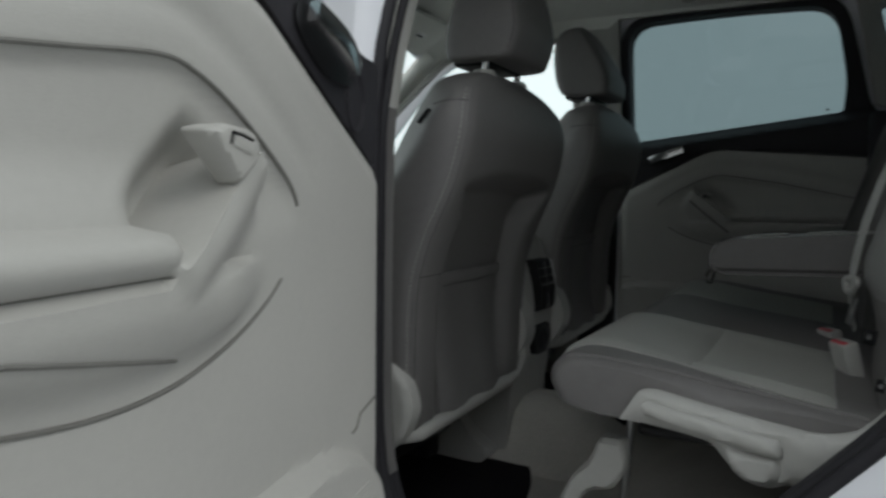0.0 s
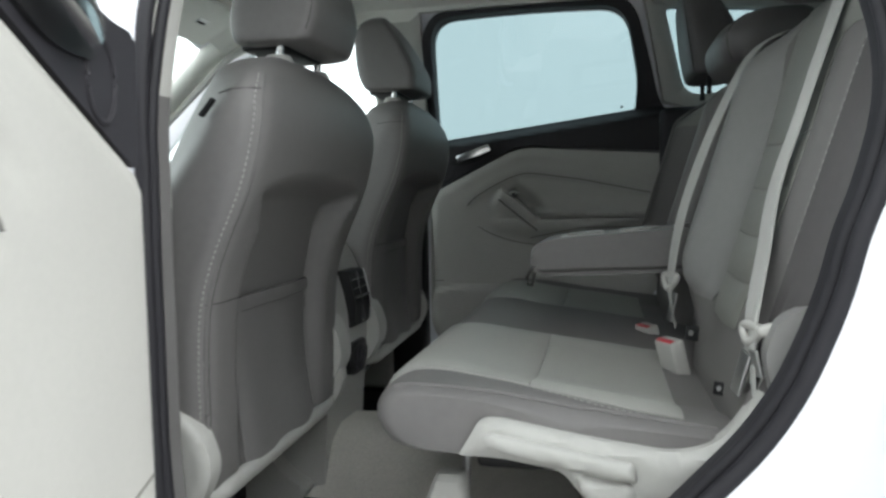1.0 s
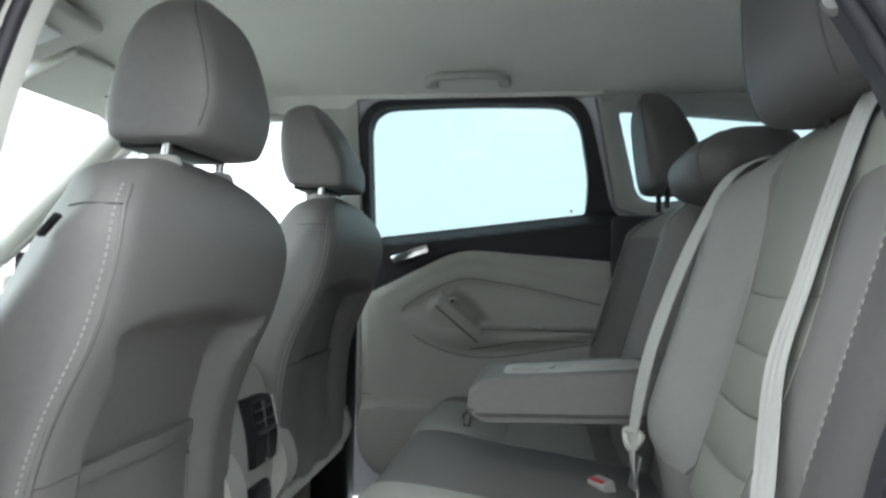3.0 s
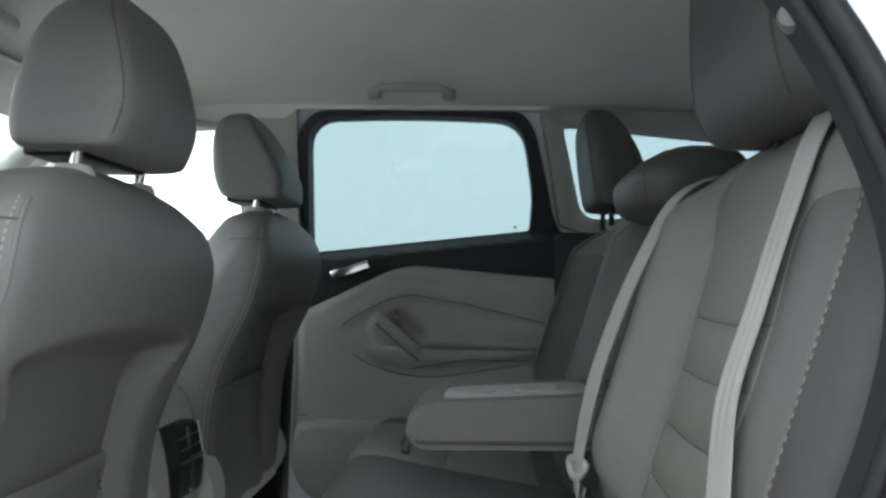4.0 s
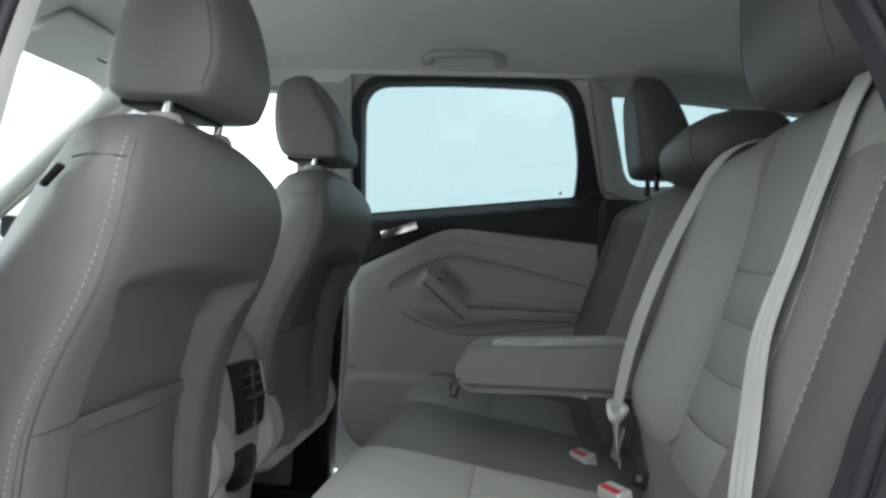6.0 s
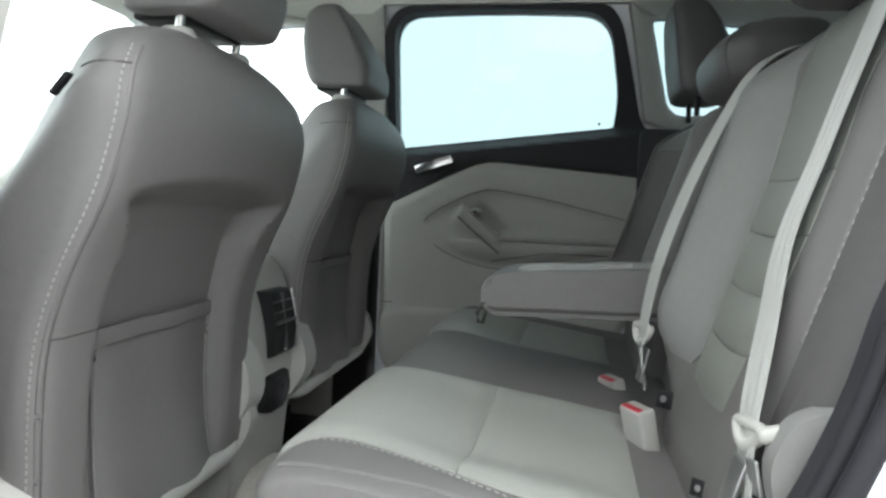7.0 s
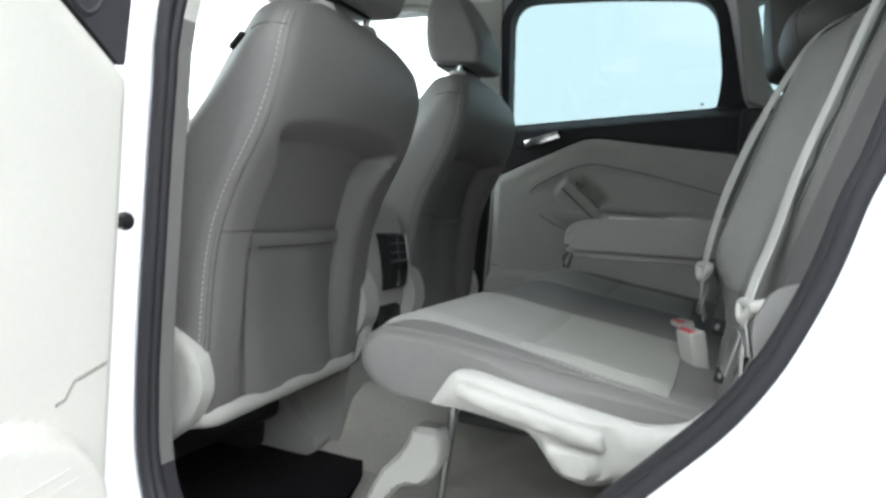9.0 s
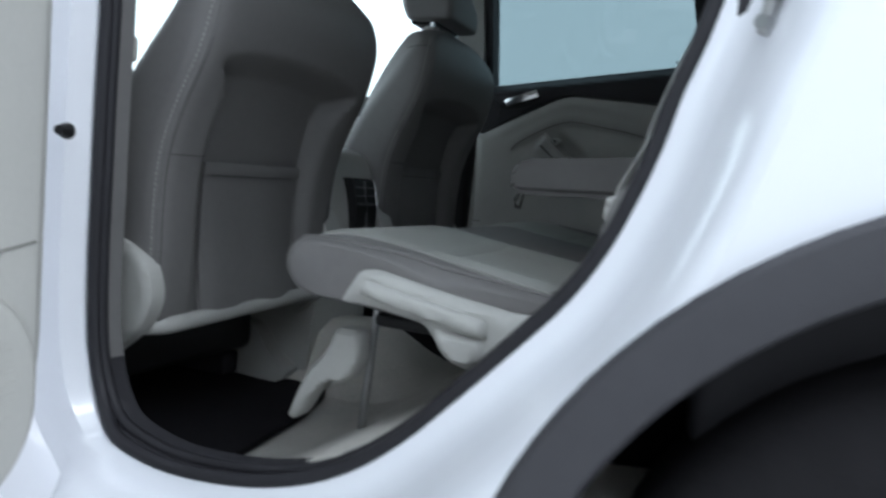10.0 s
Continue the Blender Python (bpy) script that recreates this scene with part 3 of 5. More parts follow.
for y, s in ((1.84, -1), (0.0, 1)):
    part("rail_lining", sheet(dense([(-0.56, 1.455), (0.04, 1.482), (0.09, 1.515), (0.76, 1.517), (0.76, 1.54), (0.10, 1.54), (-0.52, 1.50)], 0.06), [], 0.06, lambda a, b: (a, y + s * (skin(b) + 0.055), b), lambda a, b: (a, y + s * (skin(b) + 0.03), b)), M_LINER, front_doors, "pale lining over the side windows")

# ---- ground ----
ground = part("ground", rbox((400, 400, 0.2), (0, 0, -0.1), 0.01), M_GROUND)
tagged(ground, "pale concrete ground around the car", "ground", kind="structure")


# Unseen wall added to block low sky light from the open-door side.
blocker = part("light_block_wall", rbox((14.0, 0.3, 2.6), (6.2, -4.6, 1.3), 0.02), M_BLOCKER)
tagged(blocker, "added unseen wall that cuts low sky light", "wall", kind="structure")


# ---- doors ----
DOOR_BEIGE = fillet([(0.0, 0.968), (0.275, 1.104), (0.70, 1.072), (0.80, 1.06), (0.79, 0.93), (0.70, 0.70), (0.56, 0.52), (0.45, 0.475), (0.06, 0.475), (0.0, 0.55)],
                    [0.012, 0.05, 0.05, 0.02, 0.1, 0.1, 0.06, 0.06, 0.06, 0.05])
DOOR_DARK = fillet([(0.004, 0.975), (0.275, 1.112), (0.70, 1.080), (0.80, 1.068), (0.74, 1.16), (0.688, 1.231), (0.662, 1.34), (0.625, 1.470), (0.59, 1.513), (0.03, 1.511), (-0.018, 1.44), (-0.012, 1.15)],
                   [0.01, 0.05, 0.05, 0.01, 0.03, 0.03, 0.1, 0.03, 0.03, 0.05, 0.04, 0.02])
DOOR_WIN = [(x - 0.10, z) for x, z in REAR_WIN]
# the lining's raised field; lengths run from the door's front edge
GROOVE = round_outline([(0.80, 0.945), (0.71, 0.968), (0.62, 0.988), (0.55, 1.003), (0.48, 1.014), (0.402, 1.025), (0.362, 1.020), (0.316, 1.003), (0.256, 0.971), (0.216, 0.942), (0.206, 0.912), (0.222, 0.884), (0.256, 0.857), (0.30, 0.836), (0.345, 0.822),
                        (0.40, 0.812), (0.47, 0.812), (0.55, 0.824), (0.65, 0.842), (0.75, 0.862), (0.81, 0.90)], 5)
BAR_AT, BAR_WAY = (0.352, 0.950), (0.787, -0.617)


def along_bar(a, z):
    """Place along the pull bar's inner edge, and off it towards the rear."""
    da, dz = a - BAR_AT[0], z - BAR_AT[1]
    return da * BAR_WAY[0] + dz * BAR_WAY[1], -da * BAR_WAY[1] + dz * BAR_WAY[0]


def from_bar(s, g):
    return (BAR_AT[0] + s * BAR_WAY[0] - g * BAR_WAY[1], BAR_AT[1] + s * BAR_WAY[1] + g * BAR_WAY[0])


def door_face(a, z):
    """How far the lining stands out towards the cabin."""
    n = 0.0
    d = gap_to(GROOVE, a, z)
    if inside(GROOVE, a, z):
        s, g = along_bar(a, z)
        n -= 0.006 * step(0.0, 0.010, d) * step(0.90, 0.95, z)
        # armrest body, its seam, and the soft roll on top
        end = step(0.395, 0.43, a)
        body = 0.026 * step(0.806, 0.872, z) * (1 - step(0.8855, 0.8895, z)) * step(0.26, 0.37, a)
        roll = 0.032 * math.sqrt(max(0.0, 1 - ((z - 0.902) / 0.0165) ** 2)) ** 0.8 * end if 0.8855 < z < 0.9185 else 0.0
        fall = 0.012 * (1 - step(0.915, 0.965, z)) * step(0.8895, 0.90, z) * end
        # pull bar and the cup behind it
        reach = step(-0.055, -0.035, s) * (1 - step(0.085, 0.125, s))
        bar = 0.034 * (1 - step(0.010, 0.075, -g)) * reach if g < 0 else 0.0
        cup = -0.030 * (1 - step(0.006, 0.052, g)) * step(-0.03, -0.005, s) * (1 - step(0.070, 0.10, s)) * (1 - end * (z < 0.915)) if g >= 0 else 0.0
        n += max(body, roll, bar, fall) * step(0.0, 0.030, d) + cup * step(0.0, 0.02, d)
    # soft fold that runs round the field, and the speaker bulge low at the front
    n -= 0.004 * math.exp(-((d - 0.036) / 0.012) ** 2) * (0 if inside(GROOVE, a, z) else 1) * step(0.93, 0.98, z)
    n += 0.024 * (1 - step(0.8, 1.05, (abs((a - 0.26) / 0.26) ** 2.5 + abs((z - 0.55) / 0.14) ** 2.5)))
    return n


def pane_n(z):
    return -0.173 + 0.36 * max(0, z - 0.98)


def upper_n(a, z):
    zb = 1.138 + 0.12 * (a - 0.03)
    k = step(zb - 0.035, zb + 0.004, z)
    return 0.012 * (1 - k) + (pane_n(z) + 0.045) * k


def rear_door(name, place, label, far, hidden):
    """A rear door; place(a, n, z): a along it from the edge, n towards the cabin. hidden: how much of its front edge the pillar covers."""
    d = tagged(new(name), label, "car door")

    def face(a, z):
        return 0.02 + door_face(a + hidden, z) - 0.009 * (1 - step(0.0, 0.02, gap_to(rim, a, z)))

    def reach(poly):
        return poly if far else [(a - 0.025 * max(0, 1 - max(a, 0) / 0.1), z - 0.45 * max(0, 0.60 - z)) for a, z in poly]
    rim = reach(DOOR_BEIGE)
    creases = [[from_bar(s, g) for s in np.linspace(-0.03, 0.095, 40)] for g in (-0.001, 0.0025)]
    creases += [[(a, 0.8875) for a in np.linspace(0.40, 0.78, 60)], [(a, 0.8905) for a in np.linspace(0.42, 0.78, 56)]]
    creases = [[(a - hidden, z) for a, z in line if a - hidden < 0.70] for line in creases]
    part("door_lining", sheet(rim, [], 0.009 if far else 0.0055, lambda a, z: place(a, face(a, z), z), lambda a, z: place(a, -0.035, z), creases), M_DOOR, d, "stone coloured moulded door lining")
    part("upper_lining", sheet(dense(reach(DOOR_DARK), 0.02), [DOOR_WIN], 0.008 if far else 0.012, lambda a, z: place(a, upper_n(a, z), z), lambda a, z: place(a, min(upper_n(a, z) - 0.02, pane_n(z) - 0.02), z)), M_DARK, d, "dark grey upper door lining and window frame")

    # joints of the lining
    def face_line(pts, r=0.0018, lift=0.0):
        return tube([place(a - hidden, face(a - hidden, z) + 0.0005 + lift, z) for a, z in pts if a - hidden < 0.74], r, 6)
    part("seam", face_line(GROOVE[3:48], 0.0017), M_JOINT_SHADE, d, "dark moulding joint")
    part("seam", face_line(GROOVE[58:96], 0.0017), M_JOINT_SHADE, d, "dark moulding joint")
    part("seam", face_line([(-0.002 + 0.012 * i, 0.702 - 0.0016 * i - (0.012 if i > 4 else 0)) for i in range(7)] if not far else [(0.092 + 0.006 * i, 0.70) for i in range(7)], 0.0014), M_JOINT_SHADE, d)
    part("seam", face_line([(0.425 + 0.008 * i, 0.8885) for i in range(40)], 0.0016, -0.003), M_JOINT_SHADE, d)
    part("seam", face_line([(0.40 + 0.010 * i, 0.846 + 0.20 * (min(0.40 + 0.010 * i, 0.55) - 0.475)) for i in range(32)], 0.0017, 0.0), M_JOINT_SHADE, d)
    if far:
        # No joint here: a dark line painted along the bar's shaded outer side.
        part("seam", face_line([from_bar(s, -0.030 - 0.02 * s) for s in np.linspace(-0.035, 0.115, 24)], 0.0032, -0.001), M_JOINT_SHADE, d, "painted shadow line beside the pull bar")
    # switch pod at the head of the pull bar
    pod = [(a - hidden, z) for a, z in fillet([(0.402, 0.979), (0.378, 0.985), (0.336, 0.984), (0.326, 0.972), (0.334, 0.958), (0.357, 0.944), (0.366, 0.952)], [0.006, 0.01, 0.012, 0.010, 0.01, 0.008, 0.01])]

    def pod_n(a, z):
        return 0.052 - quarter(gap_to(pod, a, z), 0.006) + 0.05 * (a + hidden - 0.36)
    if far:
        pod = [(a - hidden, z) for a, z in fillet([(0.372, 0.967), (0.355, 0.974), (0.335, 0.968), (0.350, 0.952)], 0.005)]
    head = part("pull_head", sheet(dense(pod, 0.004), [], 0.004, lambda a, z: place(a, pod_n(a, z), z), lambda a, z: place(a, 0.032, z)), M_DOOR, d, "stone coloured head of the pull bar")
    pad = [(a - hidden, z) for a, z in fillet([(0.344, 0.9655), (0.374, 0.971), (0.371, 0.978), (0.345, 0.9745)] if not far else [(0.349, 0.960), (0.359, 0.961), (0.358, 0.967), (0.348, 0.966)], 0.003)]
    sw = part("window_switch", sheet(pad, [], 0.006, lambda a, z: place(a, 0.0530 + 0.05 * (a + hidden - 0.36) + 0.0015 * step(0, 0.004, gap_to(pad, a, z)), z), lambda a, z: place(a, 0.045, z)), M_DOOR if not far else M_DARK, head, "small window switch")
    if not far:
        part("slit", tube([place(a - hidden, 0.0530 + 0.05 * (a - 0.36), z) for a, z in ((0.376, 0.9715), (0.374, 0.979), (0.360, 0.9785), (0.345, 0.9760))], 0.0010, 6), M_BLACK, sw, "dark gap round the switch")
    # release lever in a dark cup
    part("handle_cup", sheet(round_outline([(0.06, 1.060), (0.11, 1.085), (0.185, 1.115), (0.195, 1.09), (0.13, 1.058)], 5), [], 0.02, lambda a, z: place(a, 0.016, z), lambda a, z: place(a, -0.02, z)), M_BLACK, d)
    lever = ribbon([place(0.092 + 0.016 * i, 0.030 + 0.006 * math.sin(i * 0.6), 1.072 + 0.0056 * i) for i in range(7)], [Vector(place(0, 0, 1)) - Vector(place(0.25, 0, 0))] * 7, 0.021, 0.010)
    part("release_lever", lever, M_CHROME, d, "satin chrome release lever")
    part("tweeter", tube([place(0.045 + 0.025 * math.cos(t), 0.012, 1.045 + 0.034 * math.sin(t)) for t in np.linspace(0, 2 * math.pi, 25)[:-1]], 0.003, 6, True), M_DARK, d)
    # speaker grille slots
    for i in range(14):
        z = 0.484 + i * 0.0115
        w = 0.065 * math.sqrt(max(0.05, 1 - ((z - 0.56) / 0.085) ** 2))
        part("grille_slat", tube([place(0.115 + w * t, face(0.115 + w * t, z) + 0.0005, z) for t in np.linspace(-1, 1, 9)], 0.0008, 6), M_DOOR, d)
    if not far:
        part("outer_skin", sheet(fillet([(-0.03, 0.40), (0.40, 0.40), (0.56, 0.46), (0.72, 0.70), (0.82, 0.95), (0.80, 1.08), (0.70, 1.25), (0.63, 1.53), (0.02, 1.53), (-0.03, 1.45)], 0.04), [DOOR_WIN], 0.05,
                                 lambda a, z: place(a, pane_n(z) - 0.012, z), lambda a, z: place(a, pane_n(z) + (0.10 if z < 1.05 else 0.02), z)), M_PAINT, d, "white painted door skin")
        pane = part("pane", sheet(offset(DOOR_WIN, 0.004), [], 0.2, lambda a, z: place(a, pane_n(z), z), lambda a, z: place(a, pane_n(z) - 0.004, z)), M_TINT, d, "tinted glass pane")
        pane.visible_shadow = False
    return d


rear_door("rear_door", lambda a, n, z: (0.10 + a, 1.655 - n, z), "closed far rear car door with stone lining and tinted window", True, 0.09)
SWING = radians(76)
HX, HY = math.cos(SWING), -math.sin(SWING)
rear_door("rear_door", lambda a, n, z: (0.226 + a * HX - (n - 0.02) * HY, 0.005 + a * HY + (n - 0.02) * HX, z), "open near rear car door with stone moulded lining", False, 0.0)


# ---- front seats ----
def table(rows):
    """A smooth function through (z, value) rows."""
    fine = smooth_rows(rows, 6)
    zs, vs = [float(r[0]) for r in fine], [float(r[1]) for r in fine]
    return lambda z: float(np.interp(z, zs, vs))


SEAT_REAR = table([(0.50, 0.085), (0.56, 0.100), (0.66, 0.106), (0.72, 0.107), (0.79, 0.112), (0.84, 0.123), (0.90, 0.146), (0.97, 0.182), (1.03, 0.203), (1.07, 0.207), (1.105, 0.200), (1.132, 0.186), (1.154, 0.168), (1.170, 0.145)])
SEAT_FRONT = table([(0.50, -0.10), (0.60, -0.122), (0.66, -0.11), (0.78, -0.093), (0.88, -0.066), (0.97, -0.034), (1.05, 0.006), (1.10, 0.037), (1.138, 0.068), (1.158, 0.095), (1.170, 0.120)])
SEAT_FLANK = table([(0.50, -0.10), (0.66, -0.10), (0.80, -0.055), (0.90, -0.008), (0.97, 0.040), (1.015, 0.074), (1.06, 0.106), (1.09, 0.128), (1.11, 0.143), (1.14, 0.150), (1.17, 0.140)])
SEAT_HALF = table([(0.50, 0.205), (0.53, 0.236), (0.60, 0.248), (0.70, 0.252), (0.85, 0.253), (0.97, 0.250), (1.05, 0.246), (1.085, 0.238), (1.112, 0.221), (1.134, 0.190), (1.152, 0.145), (1.163, 0.10), (1.170, 0.05)])
SEAT_DIP = table([(0.53, 0.0), (0.58, 0.016), (0.66, 0.030), (0.75, 0.034), (0.84, 0.038), (0.90, 0.046), (0.95, 0.052), (1.02, 0.052)])


def seat_rear(u, z):
    """The rear face of a front seat: round shoulders, a sunk panel between two wings."""
    edge = 0.136 + 0.052 * step(0.885, 0.985, z) ** 1.5
    k = (1 - step(edge, edge + 0.032, abs(u))) * (1 - step(0.952, 0.992, z + 0.02 * (abs(u) / 0.19) ** 3))
    crown = 0.010 * (abs(u) / 0.25) ** 2 * step(0.90, 1.05, z)
    return SEAT_REAR(z) - SEAT_DIP(z) * k - crown


def spread(half, n, r):
    """Places from -half to half, closer together round the corners."""
    ends = [half - r * (1 - math.cos(math.pi / 2 * i / 7)) for i in range(7, 0, -1)]
    inner = half - r
    mid = [-inner + 2 * inner * i / n for i in range(1, n)]
    return [-half] + [-e for e in ends[::-1]] + mid + ends + [half]


def upholstered(zs, half, rear, front, r_rear, r_front, n_rear=44, n_front=18):
    """A padded body with flat flanks; rear(u, z) and front(u, z) give its two faces. Bottom to top, about y = 0."""
    bm = bmesh.new()
    rings = []
    for z in zs:
        h = half(z)
        soft = max(0.003, 0.47 * (rear(h, z) - front(h, z)))
        ring = []
        for face, r, n, s in ((rear, r_rear, n_rear, 1), (front, r_front, n_front, -1)):
            r = min(r, h * 0.7)
            for u in spread(h, n, r):
                u *= s
                x = face(u, z) - s * quarter(h - abs(u), r) * min(1.0, soft / r)
                ring.append(bm.verts.new((x, u, z)))
        rings.append(ring)
    m = len(rings[0])
    for r0, r1 in zip(rings, rings[1:]):
        for i in range(m):
            bm.faces.new((r0[i], r0[(i + 1) % m], r1[(i + 1) % m], r1[i]))
    for ring in (rings[0], rings[-1]):
        c = bm.verts.new(sum((v.co for v in ring), Vector()) / m)
        for i in range(m):
            bm.faces.new((ring[i], ring[(i + 1) % m], c))
    return bm


def seat_front(u, z):
    return SEAT_FRONT(z) + (SEAT_FLANK(z) - SEAT_FRONT(z)) * step(0.11, 0.24, abs(u))


HEAD_REAR = table([(1.183, 0.163), (1.1855, 0.175), (1.193, 0.183), (1.225, 0.184), (1.25, 0.177), (1.29, 0.156), (1.325, 0.134), (1.352, 0.115), (1.370, 0.100), (1.378, 0.088)])
HEAD_FRONT = table([(1.183, 0.082), (1.186, 0.062), (1.196, 0.044), (1.23, 0.029), (1.28, 0.022), (1.32, 0.022), (1.352, 0.030), (1.370, 0.046), (1.378, 0.070)])
HEAD_HALF = table([(1.183, 0.090), (1.1855, 0.097), (1.193, 0.101), (1.24, 0.101), (1.28, 0.099), (1.32, 0.096), (1.35, 0.088), (1.368, 0.070), (1.378, 0.038)])


def front_seat(name, label, cy, shift, lean, tall, aside):
    s = tagged(new(name), label, "car seat", group="front seats")
    side_by = Matrix.Translation((0, cy, 0))
    zs = [0.535, 0.538, 0.543] + list(np.linspace(0.55, 0.94, 42)) + list(np.linspace(0.945, 1.0, 14)) + list(np.linspace(1.01, 1.13, 22)) + list(np.linspace(1.134, 1.170, 13))
    back = part("backrest", moved(upholstered(zs, SEAT_HALF, seat_rear, seat_front, 0.034, 0.05), side_by), M_LEATHER, s)

    def corner(z, side, out=0.0, turn=45):
        h, r = SEAT_HALF(z), 0.034
        a = radians(turn)
        k = min(1.0, max(0.003, 0.47 * (seat_rear(h, z) - seat_front(h, z))) / r)
        return Vector((seat_rear(h, z) - k * (r - (r + out) * math.sin(a)), cy + side * (h - r + (r + out) * math.cos(a)), z))
    for side in (-1, 1):
        run = np.linspace(0.56, 1.118, 90)
        part("piping", tube([corner(z, side, -0.0012, 52) for z in run], 0.0034, 8), M_LEATHER, back)
        part("seam", tube([corner(z, side, -0.0003, 60) for z in run], 0.0010, 6), M_SEAM, back)
        part("stitching", stitches([corner(z, side, 0.0, 36) for z in run], [(0.6, side * 0.8, 0)] * 90), M_STITCH, back, "pale contrast stitching")
        # shoulder seam across the flank, and the seam that meets the pocket
        z = 1.096
        h = SEAT_HALF(z)
        pts = []
        for w, face, r, sgn in [(0.03 - 0.005 * i, seat_front, 0.05, -1) for i in range(7)] + [(0.004 * i, seat_rear, 0.034, 1) for i in range(1, 4)]:
            u = h - w
            soft = max(0.003, 0.47 * (seat_rear(h, z) - seat_front(h, z)))
            pts.append((face(u, z) - sgn * quarter(w, r) * min(1.0, soft / r), cy + side * (u + 0.0004), z))
        part("seam", tube(pts, 0.0011, 6), M_SEAM, back)
        pts = [corner(0.812, side, 0.0003, 45 + 45 * t) for t in np.linspace(0, 1, 6)] + [Vector((seat_rear(u, 0.812) + 0.0004, cy + side * u, 0.812 + 0.02 * (0.22 - u))) for u in np.linspace(0.21, 0.135, 8)]
        if side < 0:
            part("seam", tube(pts, 0.0010, 6), M_SEAM, back)
    # map pocket panel with its hem
    us = np.linspace(-0.132, 0.140, 26)

    def pocket_x(u, z):
        return seat_rear(u * 0.85, z) + 0.005 + (0.010 - 0.004 * step(0.70, 0.80, z)) * (1 - min(1.0, abs(u) / 0.14) ** 6) + 0.002 * math.sin(u * 40 + z * 9)
    bm = bmesh.new()
    pz = np.linspace(0.556, 0.806, 18)
    front_v = [[bm.verts.new((pocket_x(u, z), cy + u, z + 0.014 * u)) for u in us] for z in pz]
    rear_v = [[bm.verts.new((seat_rear(u, z) - 0.004, cy + u, z + 0.014 * u)) for u in us] for z in pz]
    for g in (front_v, rear_v):
        for r0, r1 in zip(g, g[1:]):
            for i in range(len(us) - 1):
                bm.faces.new((r0[i], r0[i + 1], r1[i + 1], r1[i]))
    for i in range(len(us) - 1):
        for k in (0, -1):
            bm.faces.new((front_v[k][i], front_v[k][i + 1], rear_v[k][i + 1], rear_v[k][i]))
    for k in (0, -1):
        for r in range(len(pz) - 1):
            bm.faces.new((front_v[r][k], front_v[r + 1][k], rear_v[r + 1][k], rear_v[r][k]))
    pocket = part("map_pocket", bm, M_LEATHER, s, "grey leather map pocket")
    part("hem", ribbon([(pocket_x(u, 0.797) + 0.0005, cy + u, 0.797 + 0.014 * u) for u in us], (0, 0, 1), 0.021, 0.007), M_LEATHER, pocket, "folded pocket hem")
    part("seam", tube([(pocket_x(u, 0.785) + 0.0004, cy + u, 0.785 + 0.014 * u) for u in us[2:-2]], 0.0011, 6), M_SEAM, pocket)
    for side in (-1, 1):
        part("piping", tube([(pocket_x(0.004 + side * 0.135, z) + 0.001, cy + 0.004 + side * 0.1355, z + 0.014 * side * 0.135) for z in np.linspace(0.578, 0.80, 16)], 0.0030, 8), M_LEATHER, pocket)
    # head restraint on two posts
    zb, hy = 1.188, cy + aside

    def at_head(f):
        return lambda z: f(1.183 + (z - zb) / tall)

    def leaning(f):
        g = at_head(f)
        return lambda u, z: g(z) + shift + lean * (z - 1.20) + (-1 if f is HEAD_REAR else 1) * 0.004 * (abs(u) / 0.10) ** 3
    hz = [zb + (z - 1.183) * tall for z in [1.183, 1.185, 1.188, 1.193, 1.20] + list(np.linspace(1.21, 1.345, 24)) + [1.351, 1.357, 1.362, 1.367, 1.371, 1.375, 1.378]]
    h_half, h_rear, h_front = at_head(HEAD_HALF), leaning(HEAD_REAR), leaning(HEAD_FRONT)
    head = part("headrest", moved(upholstered(hz, h_half, h_rear, h_front, 0.018, 0.030, 24, 20), Matrix.Translation((0, hy, 0))), M_LEATHER, s, "grey leather head restraint")
    for side in (-1, 1):
        lines = []
        for turn in (40, 56):
            q = radians(turn)
            lines.append([Vector((h_rear(h_half(z), z) - 0.018 + 0.0182 * math.sin(q), hy + side * (h_half(z) - 0.018 + 0.0182 * math.cos(q)), z)) for z in hz[4:-4]])
        part("seam", tube(lines[0], 0.0010, 6), M_SEAM, head)
        part("stitching", stitches(lines[1], [(0.5, side, 0)] * len(lines[1]), 0.004, 0.006, 0.0008), M_LEATHER, head)
    px = 0.124 + shift
    part("socket", rbox((0.074, 0.150, 0.014), (px - 0.030, hy, 1.1905), 0.005), M_BLACK, head, "black plastic underside")
    for side in (-1, 1):
        part("headrest_post", tube([(px - 0.006, hy + side * 0.075, 1.14), (px - 0.003, hy + side * 0.075, 1.165), (px, hy + side * 0.075, 1.192)], 0.0065, 12), M_CHROME, s, "chrome post")
        part("post_guide", moved(revolve([(0.004, 0.012), (0.018, 0.012), (0.022, 0.006), (0.026, -0.012)], 20, "z"), Matrix.Translation((px - 0.004, hy + side * 0.075, 1.160))), M_CREAM, s, "pale post guide")
    # side airbag tag, recliner cover, lower skirt
    if lean:
        part("side_tag", rbox((0.006, 0.010, 0.030), (0.111, cy - 0.2270, 1.074), 0.002, (0, 42, 0)), M_BLACK, s, "dark sewn side tag")
    for side in (-1, 1):
        out = fillet([(-0.26, 0.56), (-0.20, 0.66), (0.04, 0.682), (0.098, 0.655), (0.118, 0.595), (0.098, 0.545), (0.03, 0.490), (-0.24, 0.470)], [0.03, 0.03, 0.03, 0.03, 0.02, 0.03, 0.02, 0.03])
        cover = slab(out, -0.016, 0.018, 0.007)
